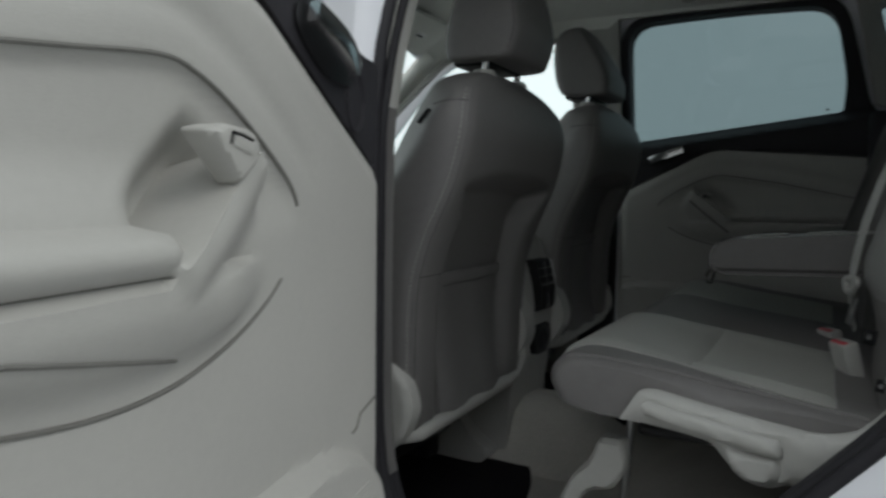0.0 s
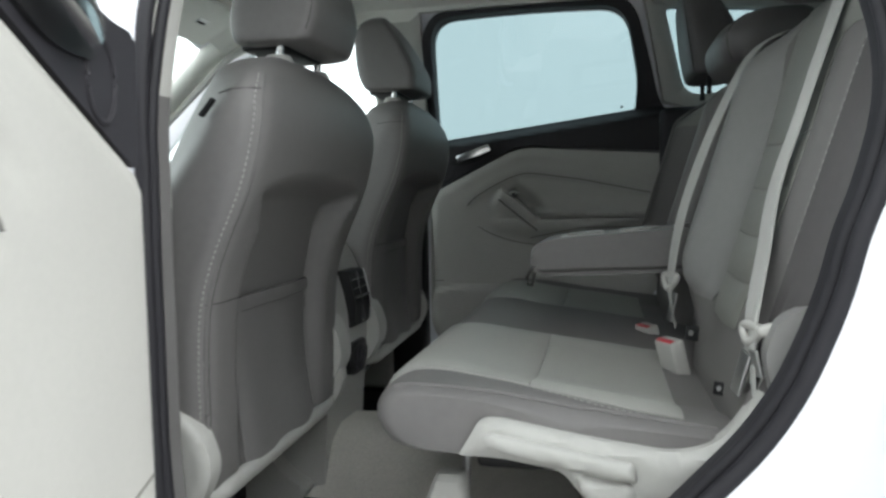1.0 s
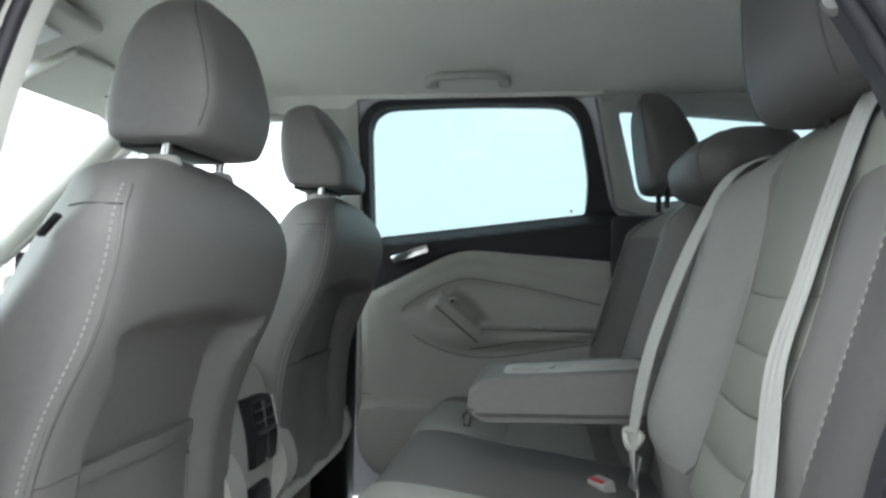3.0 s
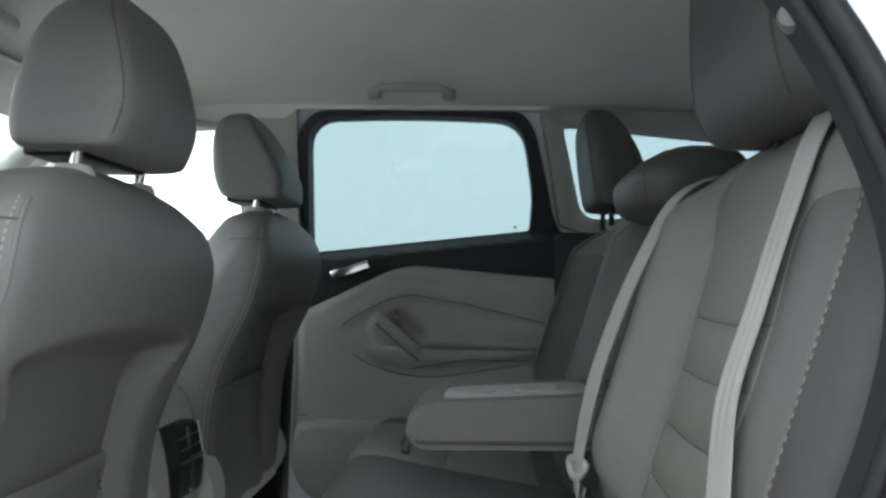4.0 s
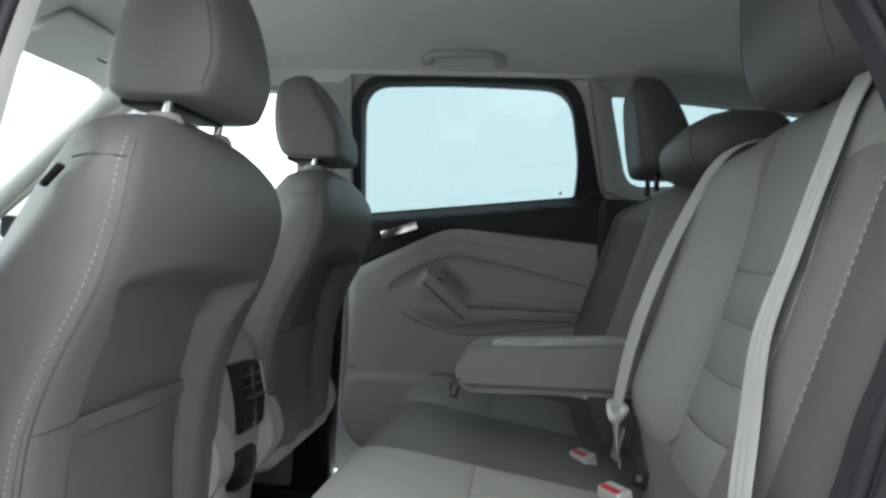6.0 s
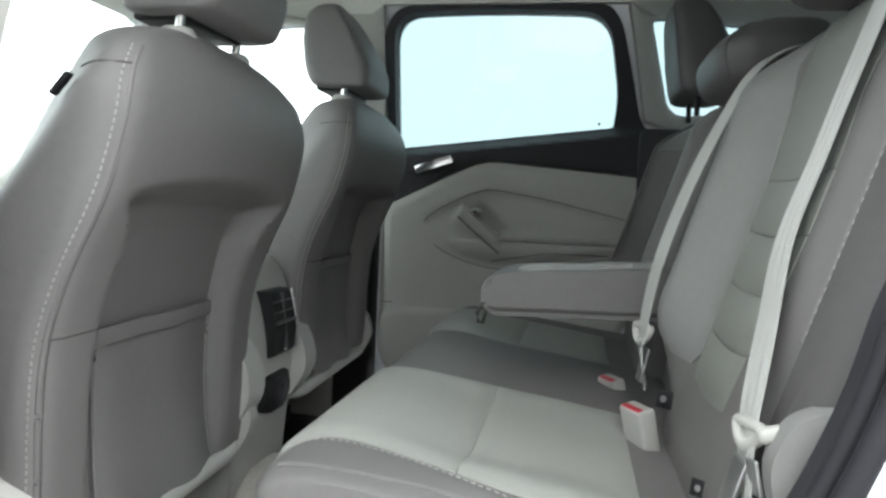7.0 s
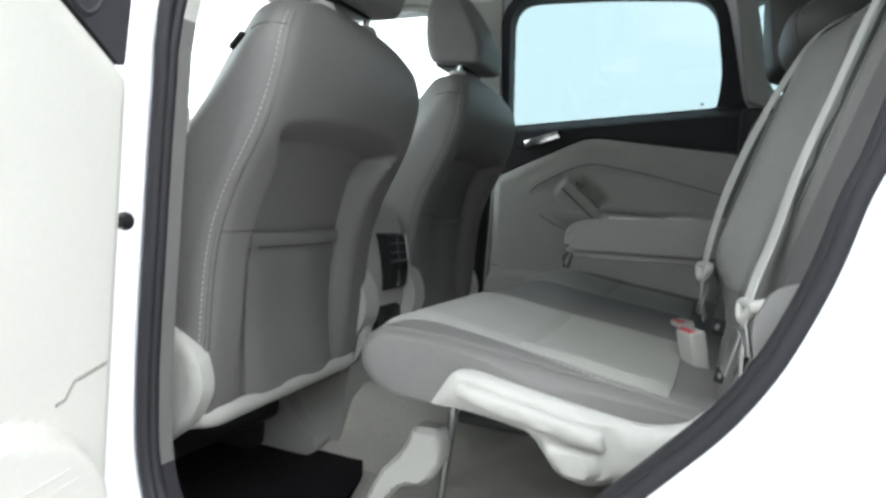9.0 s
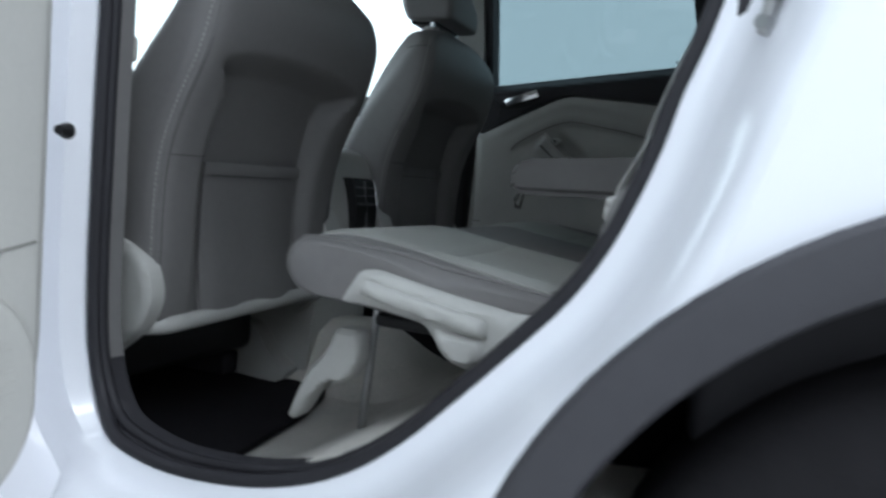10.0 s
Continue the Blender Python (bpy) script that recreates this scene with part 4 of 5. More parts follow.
        part("recliner_cover", moved(cover, Matrix.Translation((0, cy + side * 0.252, 0)) @ Matrix.Diagonal((1, 1 if side < 0 else -1, 1, 1))), M_CREAM, s, "cream plastic recliner cover")
    skirt = [(0.098 - 0.055 * step(0.20, 0.27, abs(u)), cy + u, 0.540 + 0.03 * (u + 0.25) + 0.045 * step(0.20, 0.262, u)) for u in np.linspace(-0.25, 0.262, 34)]
    part("skirt", tube(skirt, 0.0105, 12, flat=1.35), M_CREAM, s, "pale lower skirt moulding")
    # cushion, base and rails
    part("cushion", moved(pillow([(-0.26, 0, cy, 0.07, 0.20), (-0.25, 0, cy, 0.085, 0.25), (0.0, 0, cy, 0.09, 0.262), (0.22, 0, cy, 0.09, 0.255), (0.25, 0, cy, 0.07, 0.22)], 40, 4, 0.55), pose(-0.32, 0, 0.57, 0, 90, 0)), M_LEATHER, s)
    part("seat_base", rbox((0.50, 0.42, 0.10), (-0.30, cy, 0.46), 0.02), M_BLACK, s)
    for side in (-1, 1):
        part("seat_rail", rbox((0.48, 0.05, 0.05), (-0.33, cy + side * 0.19, 0.37), 0.008), M_DARK, s)
    return s


front_seat("front_seat", "grey leather driver seat with map pocket and stitched edges", 0.55, 0.016, 0.34, 1.0, 0.020)
right = front_seat("front_seat", "grey leather passenger seat with map pocket", 1.29, 0.0, 0.0, 1.0, -0.006)
right.location = (-0.009, 0.0, 0.034)

# ---- centre console with rear vents ----
console = tagged(new("centre_console"), "cream centre console with black rear air vents", "console")
out = fillet([(-0.75, 0.34), (0.06, 0.34), (0.075, 0.55), (0.095, 0.66), (0.082, 0.76), (0.045, 0.855), (-0.02, 0.875), (-0.75, 0.82)], [0.02, 0.03, 0.05, 0.06, 0.08, 0.05, 0.05, 0.03])
part("body", prism(out, 0.805, 1.035, "xz", 0.022, 3), M_CREAM, console)
for s in (-1, 1):
    part("side_cheek", prism(fillet([(-0.1, 0.56), (0.08, 0.565), (0.125, 0.64), (0.112, 0.70), (0.06, 0.76), (-0.1, 0.76)], 0.03), 0.92 + s * 0.125 - 0.03, 0.92 + s * 0.125 + 0.03, "xz", 0.02, 3), M_CREAM, console)
vent = part("vent_panel", prism(fillet([(0.05, 0.675), (0.105, 0.680), (0.108, 0.73), (0.092, 0.800), (0.05, 0.800)], 0.008), 0.896, 0.992, "xz", 0.004), M_BLACK, console, "black air vent panel")
for j in range(2):
    for i in range(5):
        z = 0.705 + i * 0.019
        x = 0.1075 - 0.20 * max(0, z - 0.74)
        part("vent_slat", rbox((0.010, 0.040, 0.003), (x - 0.006, 0.921 + j * 0.046, z), 0.001, (0, 20, 0)), M_VENT, vent)
part("centre_rib", rbox((0.012, 0.006, 0.105), (0.1000, 0.944, 0.742), 0.002, (0, -8, 0)), M_VENT, vent)
part("cross_rib", rbox((0.010, 0.088, 0.005), (0.1060, 0.944, 0.742), 0.002), M_VENT, vent)
part("vent_rim", tube([(0.106, 0.993, 0.682), (0.1095, 0.993, 0.73), (0.094, 0.993, 0.798)], 0.0022, 8), M_STEEL, vent, "thin bright rim")
part("vent_dial", rbox((0.006, 0.005, 0.006), (0.1065, 0.944, 0.690), 0.0015), M_BELT, vent, "small white dial mark")
socket = part("power_socket", prism(fillet([(0.88, 0.575), (0.99, 0.575), (0.995, 0.645), (0.875, 0.645)], 0.025), 0.06, 0.098, "yz", 0.006), M_BLACK, console, "black socket cover")
part("socket_ring", moved(revolve([(0.012, 0.0), (0.026, 0.0), (0.028, 0.006), (0.016, 0.010), (0.013, 0.004)], 24, "x"), Matrix.Translation((0.096, 0.935, 0.61))), M_DARK, socket)

# ---- rear bench ----
bench = tagged(new("rear_bench"), "grey leather split rear bench seat with pale ribbed inserts", "car seat")
profile = [(0.80, 0.60), (0.60, 0.612), (0.47, 0.630), (0.42, 0.634), (0.385, 0.637), (0.358, 0.645), (0.343, 0.662), (0.338, 0.676), (0.340, 0.693), (0.352, 0.708), (0.375, 0.716), (0.42, 0.7155), (0.48, 0.709), (0.55, 0.699),
           (0.62, 0.690), (0.70, 0.678), (0.78, 0.668), (0.82, 0.66)]
bm = bmesh.new()
rings = []
ys = [0.283, 0.286, 0.295, 0.31, 0.33] + list(np.linspace(0.36, 1.50, 60)) + [1.53, 1.55, 1.565, 1.574, 1.577]


def cush_point(x, z, y):
    e = min(y - 0.283, 1.577 - y)
    shrink = 0.030 * (1 - math.sqrt(max(0, 1 - (1 - min(1, e / 0.045)) ** 2)))
    c = Vector((0.58, 0.662))
    q = Vector((x, z))
    d = (q - c).normalized()
    x, z = x - d.x * shrink, z - d.y * shrink
    if z > 0.64:
        b = min(abs(y - 0.56), abs(y - 1.28))
        z -= 0.012 * (1 - step(0.10, 0.20, b)) * step(0.40, 0.50, x)
        z += 0.006 * step(0.40, 0.55, x) * math.exp(-((y - 0.335) / 0.05) ** 2)
    return Vector((x, y, z))


for y in ys:
    rings.append([bm.verts.new(cush_point(x, z, y)) for x, z in [tuple(v) for v in smooth_rows(profile, 3)]])
n = len(rings[0])
for r0, r1 in zip(rings, rings[1:]):
    for i in range(n):
        bm.faces.new((r0[i], r0[(i + 1) % n], r1[(i + 1) % n], r1[i]))
bm.faces.new(rings[0])
bm.faces.new(rings[-1])
cushion = part("cushion", bm, M_LEATHER, bench)
top = [tuple(v) for v in smooth_rows(profile[6:17], 6)]


def cushion_insert(lo, hi, x0, x1, label):
    bm = bmesh.new()
    line = [p for p in top if x0 <= p[0] <= x1 and p[1] > 0.655]
    crown = [p for p in top if p[0] > 0.38]
    ends = [(x, float(np.interp(x, [p[0] for p in crown], [p[1] for p in crown]))) for x in (x0, x1)]
    line = ([ends[0]] if x0 > 0.4 else []) + line + [ends[1]]
    front_v, rear_v = [], []
    for x, z in line:
        f, r = [], []
        for k in range(19):
            t = k / 18
            y = lo(x) + (hi(x) - lo(x)) * t
            edge = min(t, 1 - t) * (hi(x) - lo(x))
            puff = 0.006 * step(0, 0.02, edge) * step(0, 0.02, x - line[0][0] + 0.012) * step(0, 0.02, x1 - x + 0.004)
            p = cush_point(x, z, y)
            f.append(bm.verts.new(p + Vector((-0.3 * puff if x < 0.37 else 0, 0, puff + 0.0012))))
            r.append(bm.verts.new(p - Vector((0, 0, 0.006))))
        front_v.append(f)
        rear_v.append(r)
    for g in (front_v, rear_v):
        for r0, r1 in zip(g, g[1:]):
            for i in range(18):
                bm.faces.new((r0[i], r0[i + 1], r1[i + 1], r1[i]))
    for k in (0, -1):
        for i in range(18):
            bm.faces.new((front_v[k][i], front_v[k][i + 1], rear_v[k][i + 1], rear_v[k][i]))
        for r in range(len(line) - 1):
            bm.faces.new((front_v[r][k], front_v[r + 1][k], rear_v[r + 1][k], rear_v[r][k]))
    return part("insert", bm, M_INSERT, cushion, label)


near_lo = table([(0.325, 0.315), (0.345, 0.345), (0.361, 0.372), (0.381, 0.387), (0.42, 0.388), (0.473, 0.373), (0.549, 0.343), (0.62, 0.324), (0.70, 0.318), (0.75, 0.318)])
near_hi = lambda x: 0.742
for lo, hi in ((near_lo, near_hi), (lambda x: 1.13, lambda x: 1.45)):
    cushion_insert(lo, hi, 0.33, 0.5300, "pale grey leather insert")
    cushion_insert(lo, hi, 0.5318, 0.715, "pale grey leather insert")
pts = [cush_point(x, z, near_lo(x) - 0.012) for x, z in top if 0.35 < x < 0.74 and z > 0.655]
part("stitching", stitches([p + Vector((0, 0, 0.0015)) for p in pts], [(0, -0.3, 1)] * len(pts)), M_STITCH, cushion, "pale contrast stitching")
pts = [cush_point(x, z, 0.306) for x, z in top if 0.36 < x < 0.76 and z > 0.655]
part("piping", tube(pts, 0.003, 8), M_LEATHER, cushion)
part("pan", rbox((0.34, 1.20, 0.02), (0.63, 0.95, 0.606), 0.008), M_BLACK, bench, "black seat pan")

# outer valance with its fold lever
VALANCE = fillet([(0.452, 0.640), (0.478, 0.684), (0.50, 0.686), (0.60, 0.668), (0.70, 0.655), (0.745, 0.668), (0.785, 0.72), (0.80, 0.80), (0.845, 0.82), (0.86, 0.74), (0.80, 0.62), (0.72, 0.585), (0.665, 0.590), (0.645, 0.580),
                  (0.615, 0.584), (0.592, 0.605), (0.575, 0.628), (0.50, 0.640)], [0.004, 0.012, 0.01, 0.05, 0.03, 0.04, 0.04, 0.02, 0.02, 0.03, 0.05, 0.05, 0.012, 0.02, 0.02, 0.02, 0.02, 0.03])
val = part("valance", slab(VALANCE, 0.262, 0.292, 0.010, 0.012), M_CREAM, bench, "cream plastic side valance")
part("fold_lever", slab(fillet([(0.484, 0.668), (0.494, 0.673), (0.655, 0.646), (0.660, 0.622), (0.585, 0.634), (0.487, 0.655)], [0.006, 0.006, 0.006, 0.01, 0.02, 0.006]), 0.250, 0.272, 0.007, 0.008), M_CREAM, val, "cream fold lever")
part("lever_knob", slab(fillet([(0.588, 0.63), (0.656, 0.622), (0.660, 0.600), (0.640, 0.584), (0.612, 0.589), (0.595, 0.605)], 0.018), 0.253, 0.270, 0.010, 0.008), M_CREAM, val)
leg = part("leg_cover", slab(fillet([(0.406, 0.587), (0.443, 0.587), (0.448, 0.542), (0.428, 0.510), (0.394, 0.503), (0.374, 0.480), (0.352, 0.442), (0.332, 0.440), (0.350, 0.490), (0.366, 0.522), (0.392, 0.550)], 0.010), 0.338, 0.372, 0.008, 0.006), M_CREAM, bench, "cream moulded leg cover")
part("rod", tube([(0.425, 0.40, 0.38), (0.440, 0.40, 0.61)], 0.006, 12), M_STEEL, leg, "steel leg rod")

# ---- rear backrests ----
def back_x(z):
    return float(np.interp(z, [0.62, 0.70, 0.80, 0.90, 1.01, 1.10, 1.18, 1.215, 1.235], [0.765, 0.772, 0.798, 0.828, 0.862, 0.890, 0.915, 0.932, 0.965]))


def bench_back(name, label, y0, y1, outer, wing=0.022, flank=M_INSERT, tall=1.240):
    """A rear backrest from y0 to y1; outer: -1 or 1 for the side with the tall bolster."""
    s = bench
    mid = (y0 + y1) / 2

    def front(y, z):
        u = (y - mid) / ((y1 - y0) / 2)
        x = back_x(z)
        x -= (wing * step(0.50, 0.80, u * outer) + 0.055 * step(0.45, 0.80, -u * outer)) * (1 - step(1.14, 1.225, z)) * step(0.70, 0.86, z)
        e = 1 - abs(u)
        w = e * (y1 - y0) / 2
        x += 0.05 * (1 - math.sqrt(max(0, 1 - (1 - min(1, w / 0.05)) ** 2)))
        return x

    def crown(y):
        u = (y - mid) / ((y1 - y0) / 2)
        return tall - 0.02 * abs(u) ** 5 - 0.035 * step(0.72, 1.0, -u * outer) ** 1.5
    bm = bmesh.new()
    cols = np.linspace(y0, y1, 49)
    rows_z = np.linspace(0, 1, 44)
    grid, rear = [], []
    for t in rows_z:
        g, r = [], []
        for y in cols:
            z = 0.62 + (crown(y) - 0.62) * t
            g.append(bm.verts.new((front(y, z), y, z)))
            r.append(bm.verts.new((back_x(z) + 0.115 - 0.055 * step(0.93, 1.0, t), y, z)))
        grid.append(g)
        rear.append(r)
    for q in (grid, rear):
        for r0, r1 in zip(q, q[1:]):
            for i in range(48):
                bm.faces.new((r0[i], r0[i + 1], r1[i + 1], r1[i]))
    for k in (0, -1):
        for i in range(48):
            bm.faces.new((grid[k][i], grid[k][i + 1], rear[k][i + 1], rear[k][i]))
        for r in range(43):
            bm.faces.new((grid[r][k], grid[r + 1][k], rear[r + 1][k], rear[r][k]))
    body = part("backrest", bm, M_LEATHER, s)

    def inlay(nm, poly, mat, lift, label, parent):
        return part(nm, sheet(poly, [], 0.012, lambda a, b: (front(a, b) - 0.0015 - lift * step(0, 0.02, gap_to(poly, a, b)), a, b), lambda a, b: (front(a, b) + 0.006, a, b)), mat, parent, label)
    def yy(u):
        return mid + u * outer * (y1 - y0) / 2
    # ribbed pale centre in pieces, upper yoke, pale flank
    def ordered(poly):
        return poly if outer > 0 else poly[::-1]
    edges = [0.768, 0.831, 0.892, 0.955, 1.017]

    def rib(z, u0, u1, n=9):
        return [(yy(u0 + (u1 - u0) * i / n), z - 0.005 * math.sin(math.pi * i / n)) for i in range(n + 1)]

    def inner(z):
        return -0.40 - 0.16 * step(0.92, 1.22, z)
    for z0, z1 in zip(edges, edges[1:]):
        w0, w1 = 0.24 + 0.22 * step(0.73, 0.95, z0), 0.24 + 0.22 * step(0.73, 0.95, z1)
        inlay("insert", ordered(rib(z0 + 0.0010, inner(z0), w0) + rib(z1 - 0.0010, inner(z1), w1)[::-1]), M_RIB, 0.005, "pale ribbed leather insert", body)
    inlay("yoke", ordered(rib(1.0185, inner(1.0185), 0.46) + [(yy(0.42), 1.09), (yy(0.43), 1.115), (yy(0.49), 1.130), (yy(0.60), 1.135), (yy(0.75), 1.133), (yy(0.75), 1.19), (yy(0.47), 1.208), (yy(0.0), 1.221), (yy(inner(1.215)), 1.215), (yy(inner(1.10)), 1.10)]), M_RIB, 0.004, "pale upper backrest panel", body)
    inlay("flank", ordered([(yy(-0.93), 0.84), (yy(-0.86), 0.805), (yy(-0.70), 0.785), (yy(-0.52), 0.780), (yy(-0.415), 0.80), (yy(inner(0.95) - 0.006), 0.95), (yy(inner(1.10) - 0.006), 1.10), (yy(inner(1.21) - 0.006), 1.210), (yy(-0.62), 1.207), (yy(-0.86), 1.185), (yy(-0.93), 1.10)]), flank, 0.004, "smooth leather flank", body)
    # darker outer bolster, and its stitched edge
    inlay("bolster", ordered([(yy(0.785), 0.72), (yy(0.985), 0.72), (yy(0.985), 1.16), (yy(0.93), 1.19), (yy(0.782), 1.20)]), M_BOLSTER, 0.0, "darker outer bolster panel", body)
    pts = [Vector((front(yy(0.77), z) - 0.0042, yy(0.77), z)) for z in np.linspace(0.865, 1.20, 40)]
    part("stitching", stitches(pts, [(-1, 0, 0)] * 40, 0.0058, 0.0098, 0.0017), M_STITCH, body, "pale contrast stitching")
    part("piping", tube([p + Vector((0.001, outer * -0.010, 0)) for p in pts], 0.003, 8), M_LEATHER, body)
    part("seam", tube([p + Vector((0.0015, outer * -0.006, 0)) for p in pts], 0.0012, 6), M_SEAM, body)
    return s, front


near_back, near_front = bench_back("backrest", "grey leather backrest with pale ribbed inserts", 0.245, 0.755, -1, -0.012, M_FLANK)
# Far flank: same leather as the near one, its shade put into a darker colour.
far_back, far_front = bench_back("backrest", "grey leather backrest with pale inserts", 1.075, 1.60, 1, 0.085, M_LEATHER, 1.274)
part("backrest", prism(fillet([(0.86, 0.62), (1.02, 1.22), (0.955, 1.225), (0.91, 1.18), (0.80, 0.62)], 0.02), 0.76, 1.07, "xz", 0.01), M_LEATHER, bench, "dark centre section behind the armrest")
part("side_cover", prism(fillet([(0.80, 0.70), (0.845, 0.70), (0.86, 0.80), (0.835, 0.83), (0.80, 0.815), (0.785, 0.78)], 0.015), 0.235, 0.262, "xz", 0.008), M_GREYPL, bench, "grey wheelhouse side cover")


def rear_headrest(label, cy, rows, posts):
    h = tagged(new("rear_headrest"), label, "headrest", group="rear headrests")
    # Pad takes the darker colour to carry the shade at the cabin's rear.
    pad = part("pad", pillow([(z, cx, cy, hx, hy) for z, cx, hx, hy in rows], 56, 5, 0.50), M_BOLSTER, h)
    fine = smooth_rows([(z, cx, cy, hx, hy) for z, cx, hx, hy in rows], 6)
    for side in (-1, 1):
        a = math.pi - radians(42) * side
        pts = [Vector((cx + hx * signed_pow(math.cos(a), 0.50), cy + hy * signed_pow(math.sin(a), 0.50), z)) for z, cx, _, hx, hy in fine[6:-8]]
        part("seam", tube(pts, 0.0018, 6), M_SEAM, pad)
        part("post", tube([(posts[0], cy + side * 0.06, posts[1]), (posts[0], cy + side * 0.06, posts[2])], 0.006, 10), M_DARK, h, "dark post")
    return h


rear_headrest("tall grey leather headrest, shade in its colour, on the far rear backrest", 1.36, [(1.232, 0.888, 0.03, 0.09), (1.237, 0.888, 0.056, 0.115), (1.285, 0.886, 0.066, 0.124), (1.35, 0.872, 0.060, 0.122), (1.41, 0.853, 0.045, 0.108), (1.440, 0.844, 0.027, 0.08), (1.449, 0.842, 0.008, 0.04)], (0.875, 1.19, 1.27))
rear_headrest("low grey leather centre headrest cap, shade in its colour", 0.915, [(1.165, 0.92, 0.05, 0.11), (1.18, 0.92, 0.085, 0.135), (1.22, 0.915, 0.092, 0.145), (1.246, 0.92, 0.08, 0.138), (1.266, 0.93, 0.05, 0.115), (1.273, 0.935, 0.02, 0.06)], (0.96, 1.14, 1.2))
rear_headrest("tall grey leather headrest, shade in its colour, on the near rear backrest", 0.475, [(1.217, 0.925, 0.03, 0.10), (1.224, 0.92, 0.055, 0.135), (1.27, 0.908, 0.062, 0.145), (1.34, 0.898, 0.058, 0.142), (1.41, 0.885, 0.048, 0.115), (1.445, 0.88, 0.03, 0.09), (1.456, 0.878, 0.01, 0.05)], (0.93, 1.19, 1.26))

# ---- fold-down armrest ----
arm = tagged(new("armrest"), "grey leather fold-down armrest with pale cup tray", "armrest")
body = prism(fillet([(0.487, 0.812), (0.487, 0.852), (0.52, 0.867), (0.80, 0.888), (0.86, 0.885), (0.86, 0.79), (0.80, 0.806), (0.51, 0.797)], [0.015, 0.022, 0.03, 0.05, 0.02, 0.02, 0.03, 0.012]), 0.825, 1.045, "xz", 0.012, 4)
pad = part("pad", body, M_LEATHER, arm)
part("piping", tube([(0.86, 0.8245, 0.808), (0.80, 0.8245, 0.816), (0.51, 0.8245, 0.808), (0.49, 0.830, 0.812), (0.487, 0.85, 0.813), (0.486, 1.02, 0.813)], 0.003, 8), M_SEAM, pad)
tray = part("cup_tray", prism(fillet([(0.500, 0.868), (0.735, 0.868), (0.735, 1.01), (0.500, 1.01)], 0.03), 0.0, 0.007, "xy", 0.003), M_CREAM, arm, "cream cup tray")
tray.matrix_basis = pose(0.042, 0, 0.8245, 0, -4.3, 0)
for x in (0.55, 0.655):
    part("cup_ring", moved(revolve([(0.030, 0.006), (0.037, 0.006), (0.038, 0.0095), (0.034, 0.0105), (0.030, 0.009)], 28, "z"), Matrix.Translation((x, 0.935, 0.001))), M_CREAM, tray)
part("pull_loop", tube([(0.488, 0.925, 0.805), (0.478, 0.925, 0.80), (0.470, 0.925, 0.785), (0.472, 0.925, 0.770), (0.480, 0.925, 0.768), (0.484, 0.925, 0.785), (0.487, 0.925, 0.803)], 0.0035, 8), M_SEAM, arm, "dark fabric pull loop")

# ---- belts ----
def webbing(points, wide, width, thick, wave):
    """A woven strap with lengthwise pleats."""
    bm = bmesh.new()
    pts = [Vector(p) for p in points]
    rings = []
    cross = [(i / 6 - 1.0, math.sin(i * 1.45 + 0.6)) for i in range(13)]
    for i, p in enumerate(pts):
        d = (pts[min(i + 1, len(pts) - 1)] - pts[max(i - 1, 0)]).normalized()
        w = Vector(wide[i])
        w = (w - d * w.dot(d)).normalized() * width / 2
        t = d.cross(w).normalized()
        k = wave * (0.6 + 0.4 * math.sin(i * 0.31))
        rings.append([bm.verts.new(p + w * c + t * (k * h + thick / 2)) for c, h in cross] + [bm.verts.new(p + w * c + t * (k * h - thick / 2)) for c, h in cross[::-1]])
    m = len(rings[0])
    for r0, r1 in zip(rings, rings[1:]):
        for j in range(m):
            bm.faces.new((r0[j], r0[(j + 1) % m], r1[(j + 1) % m], r1[j]))
    bm.faces.new(rings[0])
    bm.faces.new(rings[-1])
    return bm


def belt(label, pts, wide, wave):
    b = tagged(new("seat_belt"), label, "seat belt")
    part("webbing", webbing([tuple(p) for p in smooth_rows(pts, 6)], [tuple(w) for w in smooth_rows(wide, 6)], 0.037, 0.0018, wave), M_BELT, b, "pale grey webbing")
    return b


outer_belt = belt("pale grey outboard seat belt with guide clip", [(1.02, 0.41, 1.25), (0.955, 0.405, 1.252)] + [(near_front(0.40, z) - 0.016, 0.395, z) for z in (1.205, 1.12, 1.03, 0.95)] + [(0.807, 0.355, 0.875), (0.784, 0.300, 0.80), (0.782, 0.290, 0.74), (0.790, 0.283, 0.66)],
                  [(-0.15, 1, 0), (-0.15, 1, 0), (-0.12, 1, 0), (-0.08, 1, 0), (-0.04, 1, 0), (-0.10, 1, 0), (-0.10, 1, 0), (-0.06, 1, 0), (0, 1, 0), (0.05, 1, 0)], 0.0013)
part("guide_clip", moved(tube(round_outline([(0, -0.018, 0.006), (0, 0.0, 0.008), (0, 0.018, 0.006), (0, 0.011, -0.005), (0, 0.0, -0.010), (0, -0.011, -0.005)], 4), 0.0052, 10, True, up=(1, 0, 0)), pose(0.782, 0.292, 0.790, 0, 15, 18)), M_CREAM, outer_belt, "pale belt guide clip")
part("clip_arm", moved(rbox((0.034, 0.014, 0.013), (0, 0, 0), 0.005), pose(0.798, 0.262, 0.800, 0, -15, 0)), M_CREAM, outer_belt)
part("tongue", rbox((0.004, 0.022, 0.05), (0.772, 0.292, 0.745), 0.0018, (12, 10, 15)), M_STEEL, outer_belt, "steel latch tongue")
part("tongue", rbox((0.004, 0.018, 0.03), (0.784, 0.270, 0.760), 0.0018, (-8, -10, 15)), M_STEEL, outer_belt)
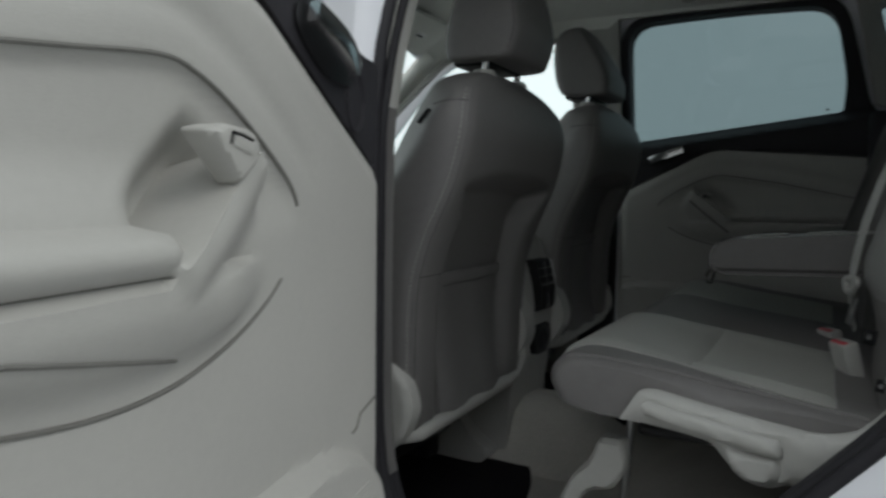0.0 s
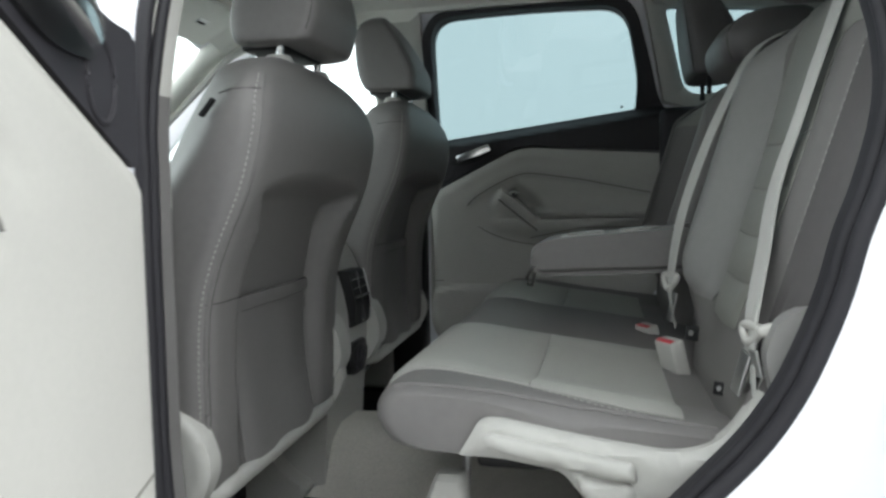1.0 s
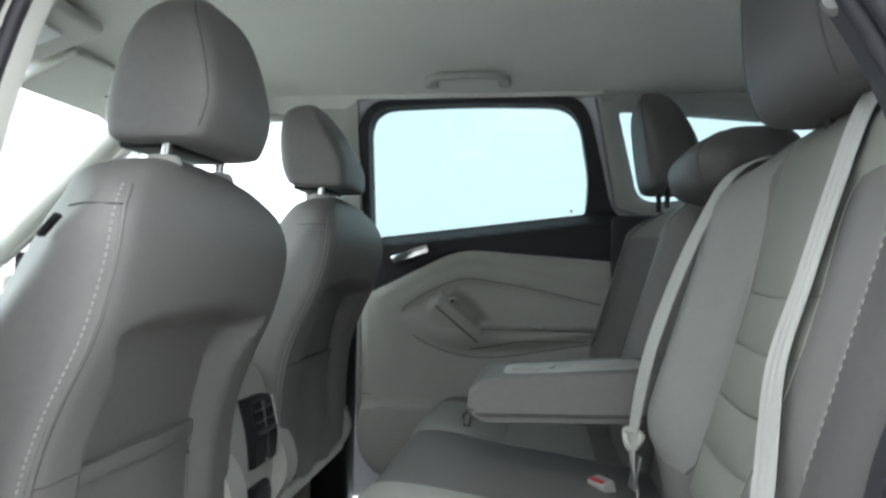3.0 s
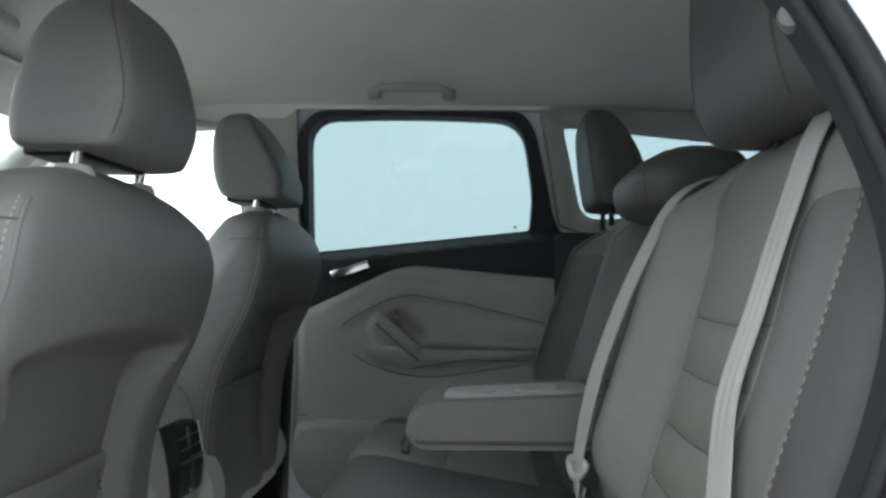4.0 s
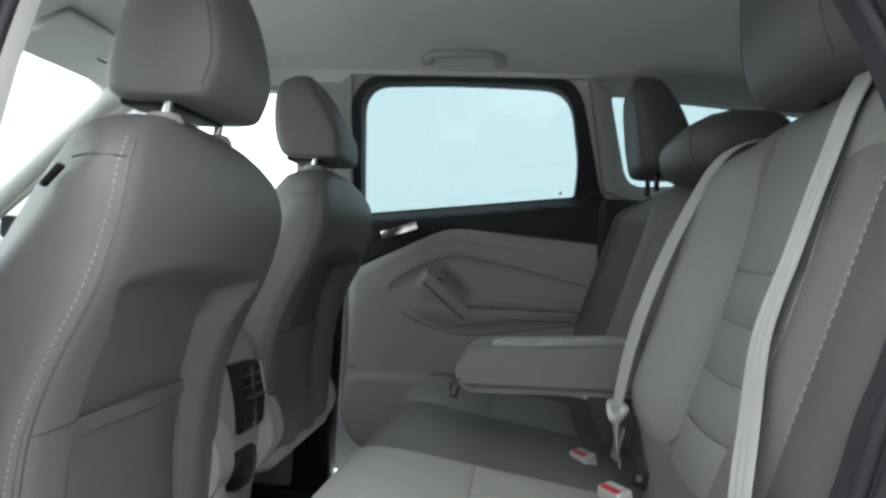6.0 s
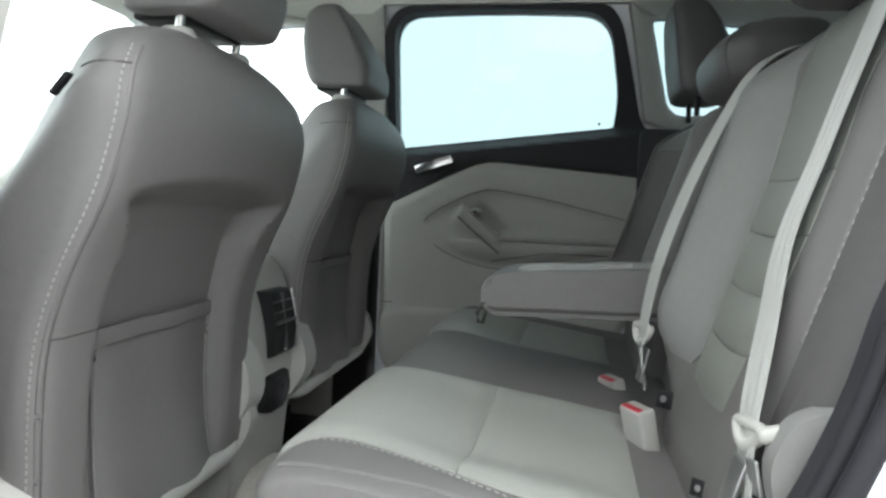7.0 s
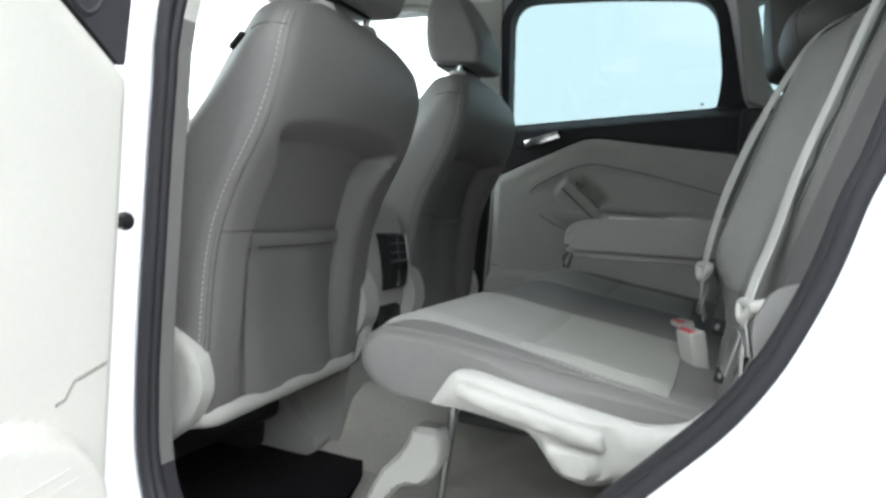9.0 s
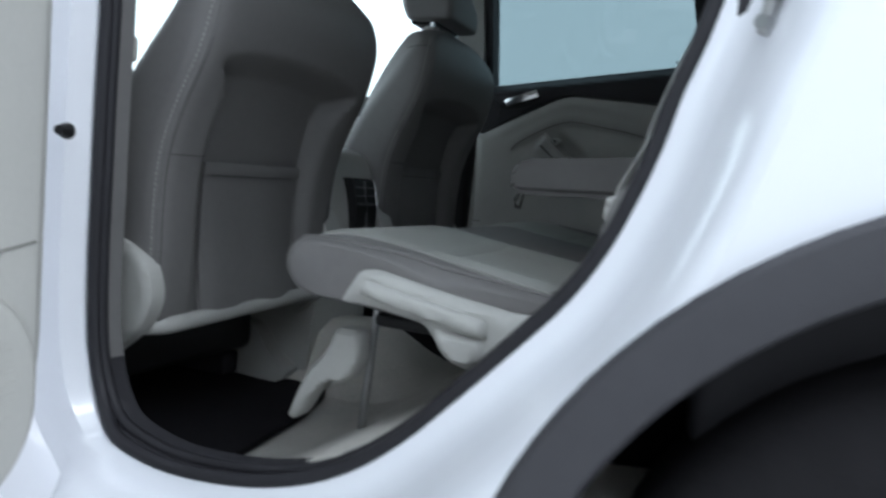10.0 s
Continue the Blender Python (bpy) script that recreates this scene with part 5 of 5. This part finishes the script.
centre_belt = belt("pale grey centre seat belt along the backrest edge", [(0.985, 0.735, 1.185), (0.925, 0.728, 1.206), (0.868, 0.722, 1.180), (0.827, 0.72, 1.11), (0.788, 0.722, 1.02), (0.754, 0.726, 0.915), (0.737, 0.733, 0.82), (0.735, 0.74, 0.77), (0.745, 0.745, 0.72)],
                   [(0.0, 1, 0), (-0.1, 1, 0), (-0.2, 1, 0), (-0.25, 1, 0), (-0.25, 1, 0), (-0.25, 1, 0), (-0.2, 1, 0), (0, 1, 0), (0.2, 1, 0)], 0.0008)
part("guide_clip", moved(tube(round_outline([(0, -0.020, 0.008), (0, 0.0, 0.010), (0, 0.020, 0.008), (0, 0.012, -0.007), (0, 0.0, -0.013), (0, -0.012, -0.007)], 4), 0.0058, 10, True, up=(1, 0, 0)), pose(0.735, 0.736, 0.80, 0, 12, 25)), M_CREAM, centre_belt, "pale belt guide clip")
part("tongue", rbox((0.004, 0.020, 0.05), (0.738, 0.730, 0.755), 0.0018, (8, 8, 20)), M_STEEL, centre_belt, "steel latch tongue")


def buckle(label, at, turn):
    b = tagged(new("belt_buckle"), label, "belt buckle", group="belt buckles")
    part("housing", rbox((0.026, 0.048, 0.095), (0, 0, 0), 0.005), M_CREAM, b)
    part("release_button", rbox((0.010, 0.040, 0.005), (-0.006, 0, 0.0460), 0.002), M_RED, b, "red release button")
    b.matrix_basis = pose(*at, *turn)
    return b


buckle("pale belt buckle with red button beside the backrest", (0.735, 0.655, 0.668), (0, -14, 30))
buckle("pale belt buckle with red button near the armrest", (0.715, 0.925, 0.646), (0, -14, 30))
anchor = tagged(new("child_seat_anchor"), "small black child seat anchor tag with white print", "anchor tag")
part("tag", rbox((0.004, 0.025, 0.025), (0, 0, 0), 0.002), M_BLACK, anchor)
part("symbol", moved(revolve([(0.0025, 0.0), (0.0048, 0.0), (0.0048, 0.0012)], 20, "x"), pose(-0.0028, 0, 0)), M_STEEL, anchor, "pale round symbol")
anchor.matrix_basis = pose(near_front(0.685, 0.718) - 0.010, 0.685, 0.718, 0, 12, 48)
anchor = copy_thing(anchor, pose(near_front(0.40, 0.70) - 0.004, 0.415, 0.695, 0, 12, 48) @ Matrix.Scale(0.7, 4))

# ---- roof fittings ----
def grab(label, x0, x1, y, z):
    g = tagged(new("grab_handle"), label, "grab handle", group="grab handles")
    part("bar", tube([(x0, y, z), (x0 + 0.004, y - 0.030, z + 0.001), (x0 + 0.022, y - 0.048, z + 0.005), ((x0 + x1) / 2, y - 0.054, z + 0.006), (x1 - 0.022, y - 0.048, z + 0.005), (x1 - 0.004, y - 0.030, z + 0.001), (x1, y, z)], 0.0115, 12, flat=0.9), M_CREAM, g)
    for x in (x0, x1):
        part("foot", rbox((0.034, 0.034, 0.026), (x, y - 0.004, z), 0.008), M_CREAM, g)
    return g


grab("pale plastic grab handle under the headliner", 0.309, 0.501, 1.53, 1.538)
grab("pale plastic grab handle over the front passenger", -0.36, -0.19, 1.53, 1.495)
ceiling_unit = tagged(new("roof_console"), "pale overhead console with reading lamps behind the windscreen", "roof console")
part("housing", rbox((0.20, 0.22, 0.035), (-0.42, 0.96, 1.515), 0.015, (0, -20, 0)), M_CREAM, ceiling_unit)
part("lens", rbox((0.06, 0.07, 0.008), (-0.40, 0.96, 1.500), 0.003, (0, -20, 0)), M_WHITE, ceiling_unit)
part("switch", rbox((0.018, 0.03, 0.006), (-0.36, 0.90, 1.509), 0.002, (0, -20, 0)), M_DARK, ceiling_unit)
for y in (0.50, 1.30):
    v = tagged(new("sun_visor"), "pale folded sun visor under the windscreen header", "sun visor", group="sun visors")
    part("panel", rbox((0.17, 0.38, 0.018), (-0.50, y, 1.478), 0.008, (0, -24, 0)), M_LINER, v)
    part("label_plate", rbox((0.022, 0.05, 0.002), (-0.49, y + 0.05, 1.471), 0.0008, (0, -24, 0)), M_WHITE, v, "white printed warning label")
    part("label_print", rbox((0.008, 0.040, 0.001), (-0.493, y + 0.05, 1.4688), 0.0003, (0, -24, 0)), M_DARK, v, "dark unreadable print")
ring = tagged(new("belt_anchor_cap"), "grey round belt anchor cap on the pillar", "anchor cap")
part("cap", moved(revolve([(0.004, -0.008), (0.010, -0.007), (0.0135, -0.002), (0.014, 0.006)], 28, "x"), pose(0.838, 0.272, 1.260, 0, 0, 50)), M_SIDE, ring)

# ---- floor mat, dash, tunnel covers ----
mat = tagged(new("floor_mat"), "black carpet floor mat behind the driver seat", "floor mat")
part("carpet_pad", sheet(fillet([(-0.42, 0.192), (0.235, 0.192), (0.205, 0.42), (0.183, 0.62), (0.150, 0.745), (0.105, 0.83), (-0.42, 0.83)], 0.03), [], 0.03, lambda a, b: (a, b, 0.343 + 0.003 * noise.noise(Vector((a * 14, b * 14, 2)))), lambda a, b: (a, b, 0.331)), M_MAT, mat)
mat2 = tagged(new("floor_mat"), "black carpet floor mat behind the passenger seat", "floor mat")
part("carpet_pad", sheet(fillet([(-0.42, 1.05), (0.235, 1.05), (0.225, 1.62), (-0.42, 1.62)], 0.05), [], 0.04, lambda a, b: (a, b, 0.343), lambda a, b: (a, b, 0.331)), M_MAT, mat2)
cover = tagged(new("rail_cover"), "beige moulded rail cover beside the tunnel", "rail cover")
part("cover", prism(fillet([(-0.24, 0.34), (0.02, 0.34), (0.045, 0.372), (-0.01, 0.40), (-0.05, 0.46), (-0.24, 0.48)], [0.01, 0.02, 0.02, 0.03, 0.03, 0.02]), 0.762, 0.84, "xz", 0.012, 3), M_CREAM, cover)
dash = tagged(new("dashboard"), "mid grey dashboard under the windscreen", "dashboard")
part("body", prism(fillet([(-1.165, 0.45), (-0.80, 0.45), (-0.74, 0.75), (-0.80, 0.93), (-1.165, 0.975)], 0.04), 0.22, 1.62, "xz", 0.02), M_GREYPL, dash)
button = tagged(new("belt_stop"), "cream belt stop on the door pillar", "belt stop")
part("cap", rbox((0.024, 0.022, 0.038), (0.084, 0.250, 0.956), 0.007), M_CREAM, button)

# ---- rear wheel ----
wheel = part("wheel", moved(revolve([(0.03, 0.06), (0.06, 0.055), (0.12, 0.075), (0.20, 0.065), (0.222, 0.045), (0.224, 0.06), (0.21, 0.2), (0.05, 0.2)], 48, "y"), Matrix.Translation((1.185, 0.03, 0.362)) @ Matrix.Diagonal((1.045, 1, 1.045, 1))), M_ALLOY, car, "grey alloy wheel")
part("tyre", moved(revolve([(0.22, 0.05), (0.30, 0.028), (0.335, 0.045), (0.347, 0.07), (0.347, 0.20), (0.335, 0.225), (0.30, 0.24), (0.22, 0.22)], 64, "y"), Matrix.Translation((1.185, 0.03, 0.362)) @ Matrix.Diagonal((1.045, 1, 1.045, 1))), M_TYRE, wheel, "black rubber tyre")
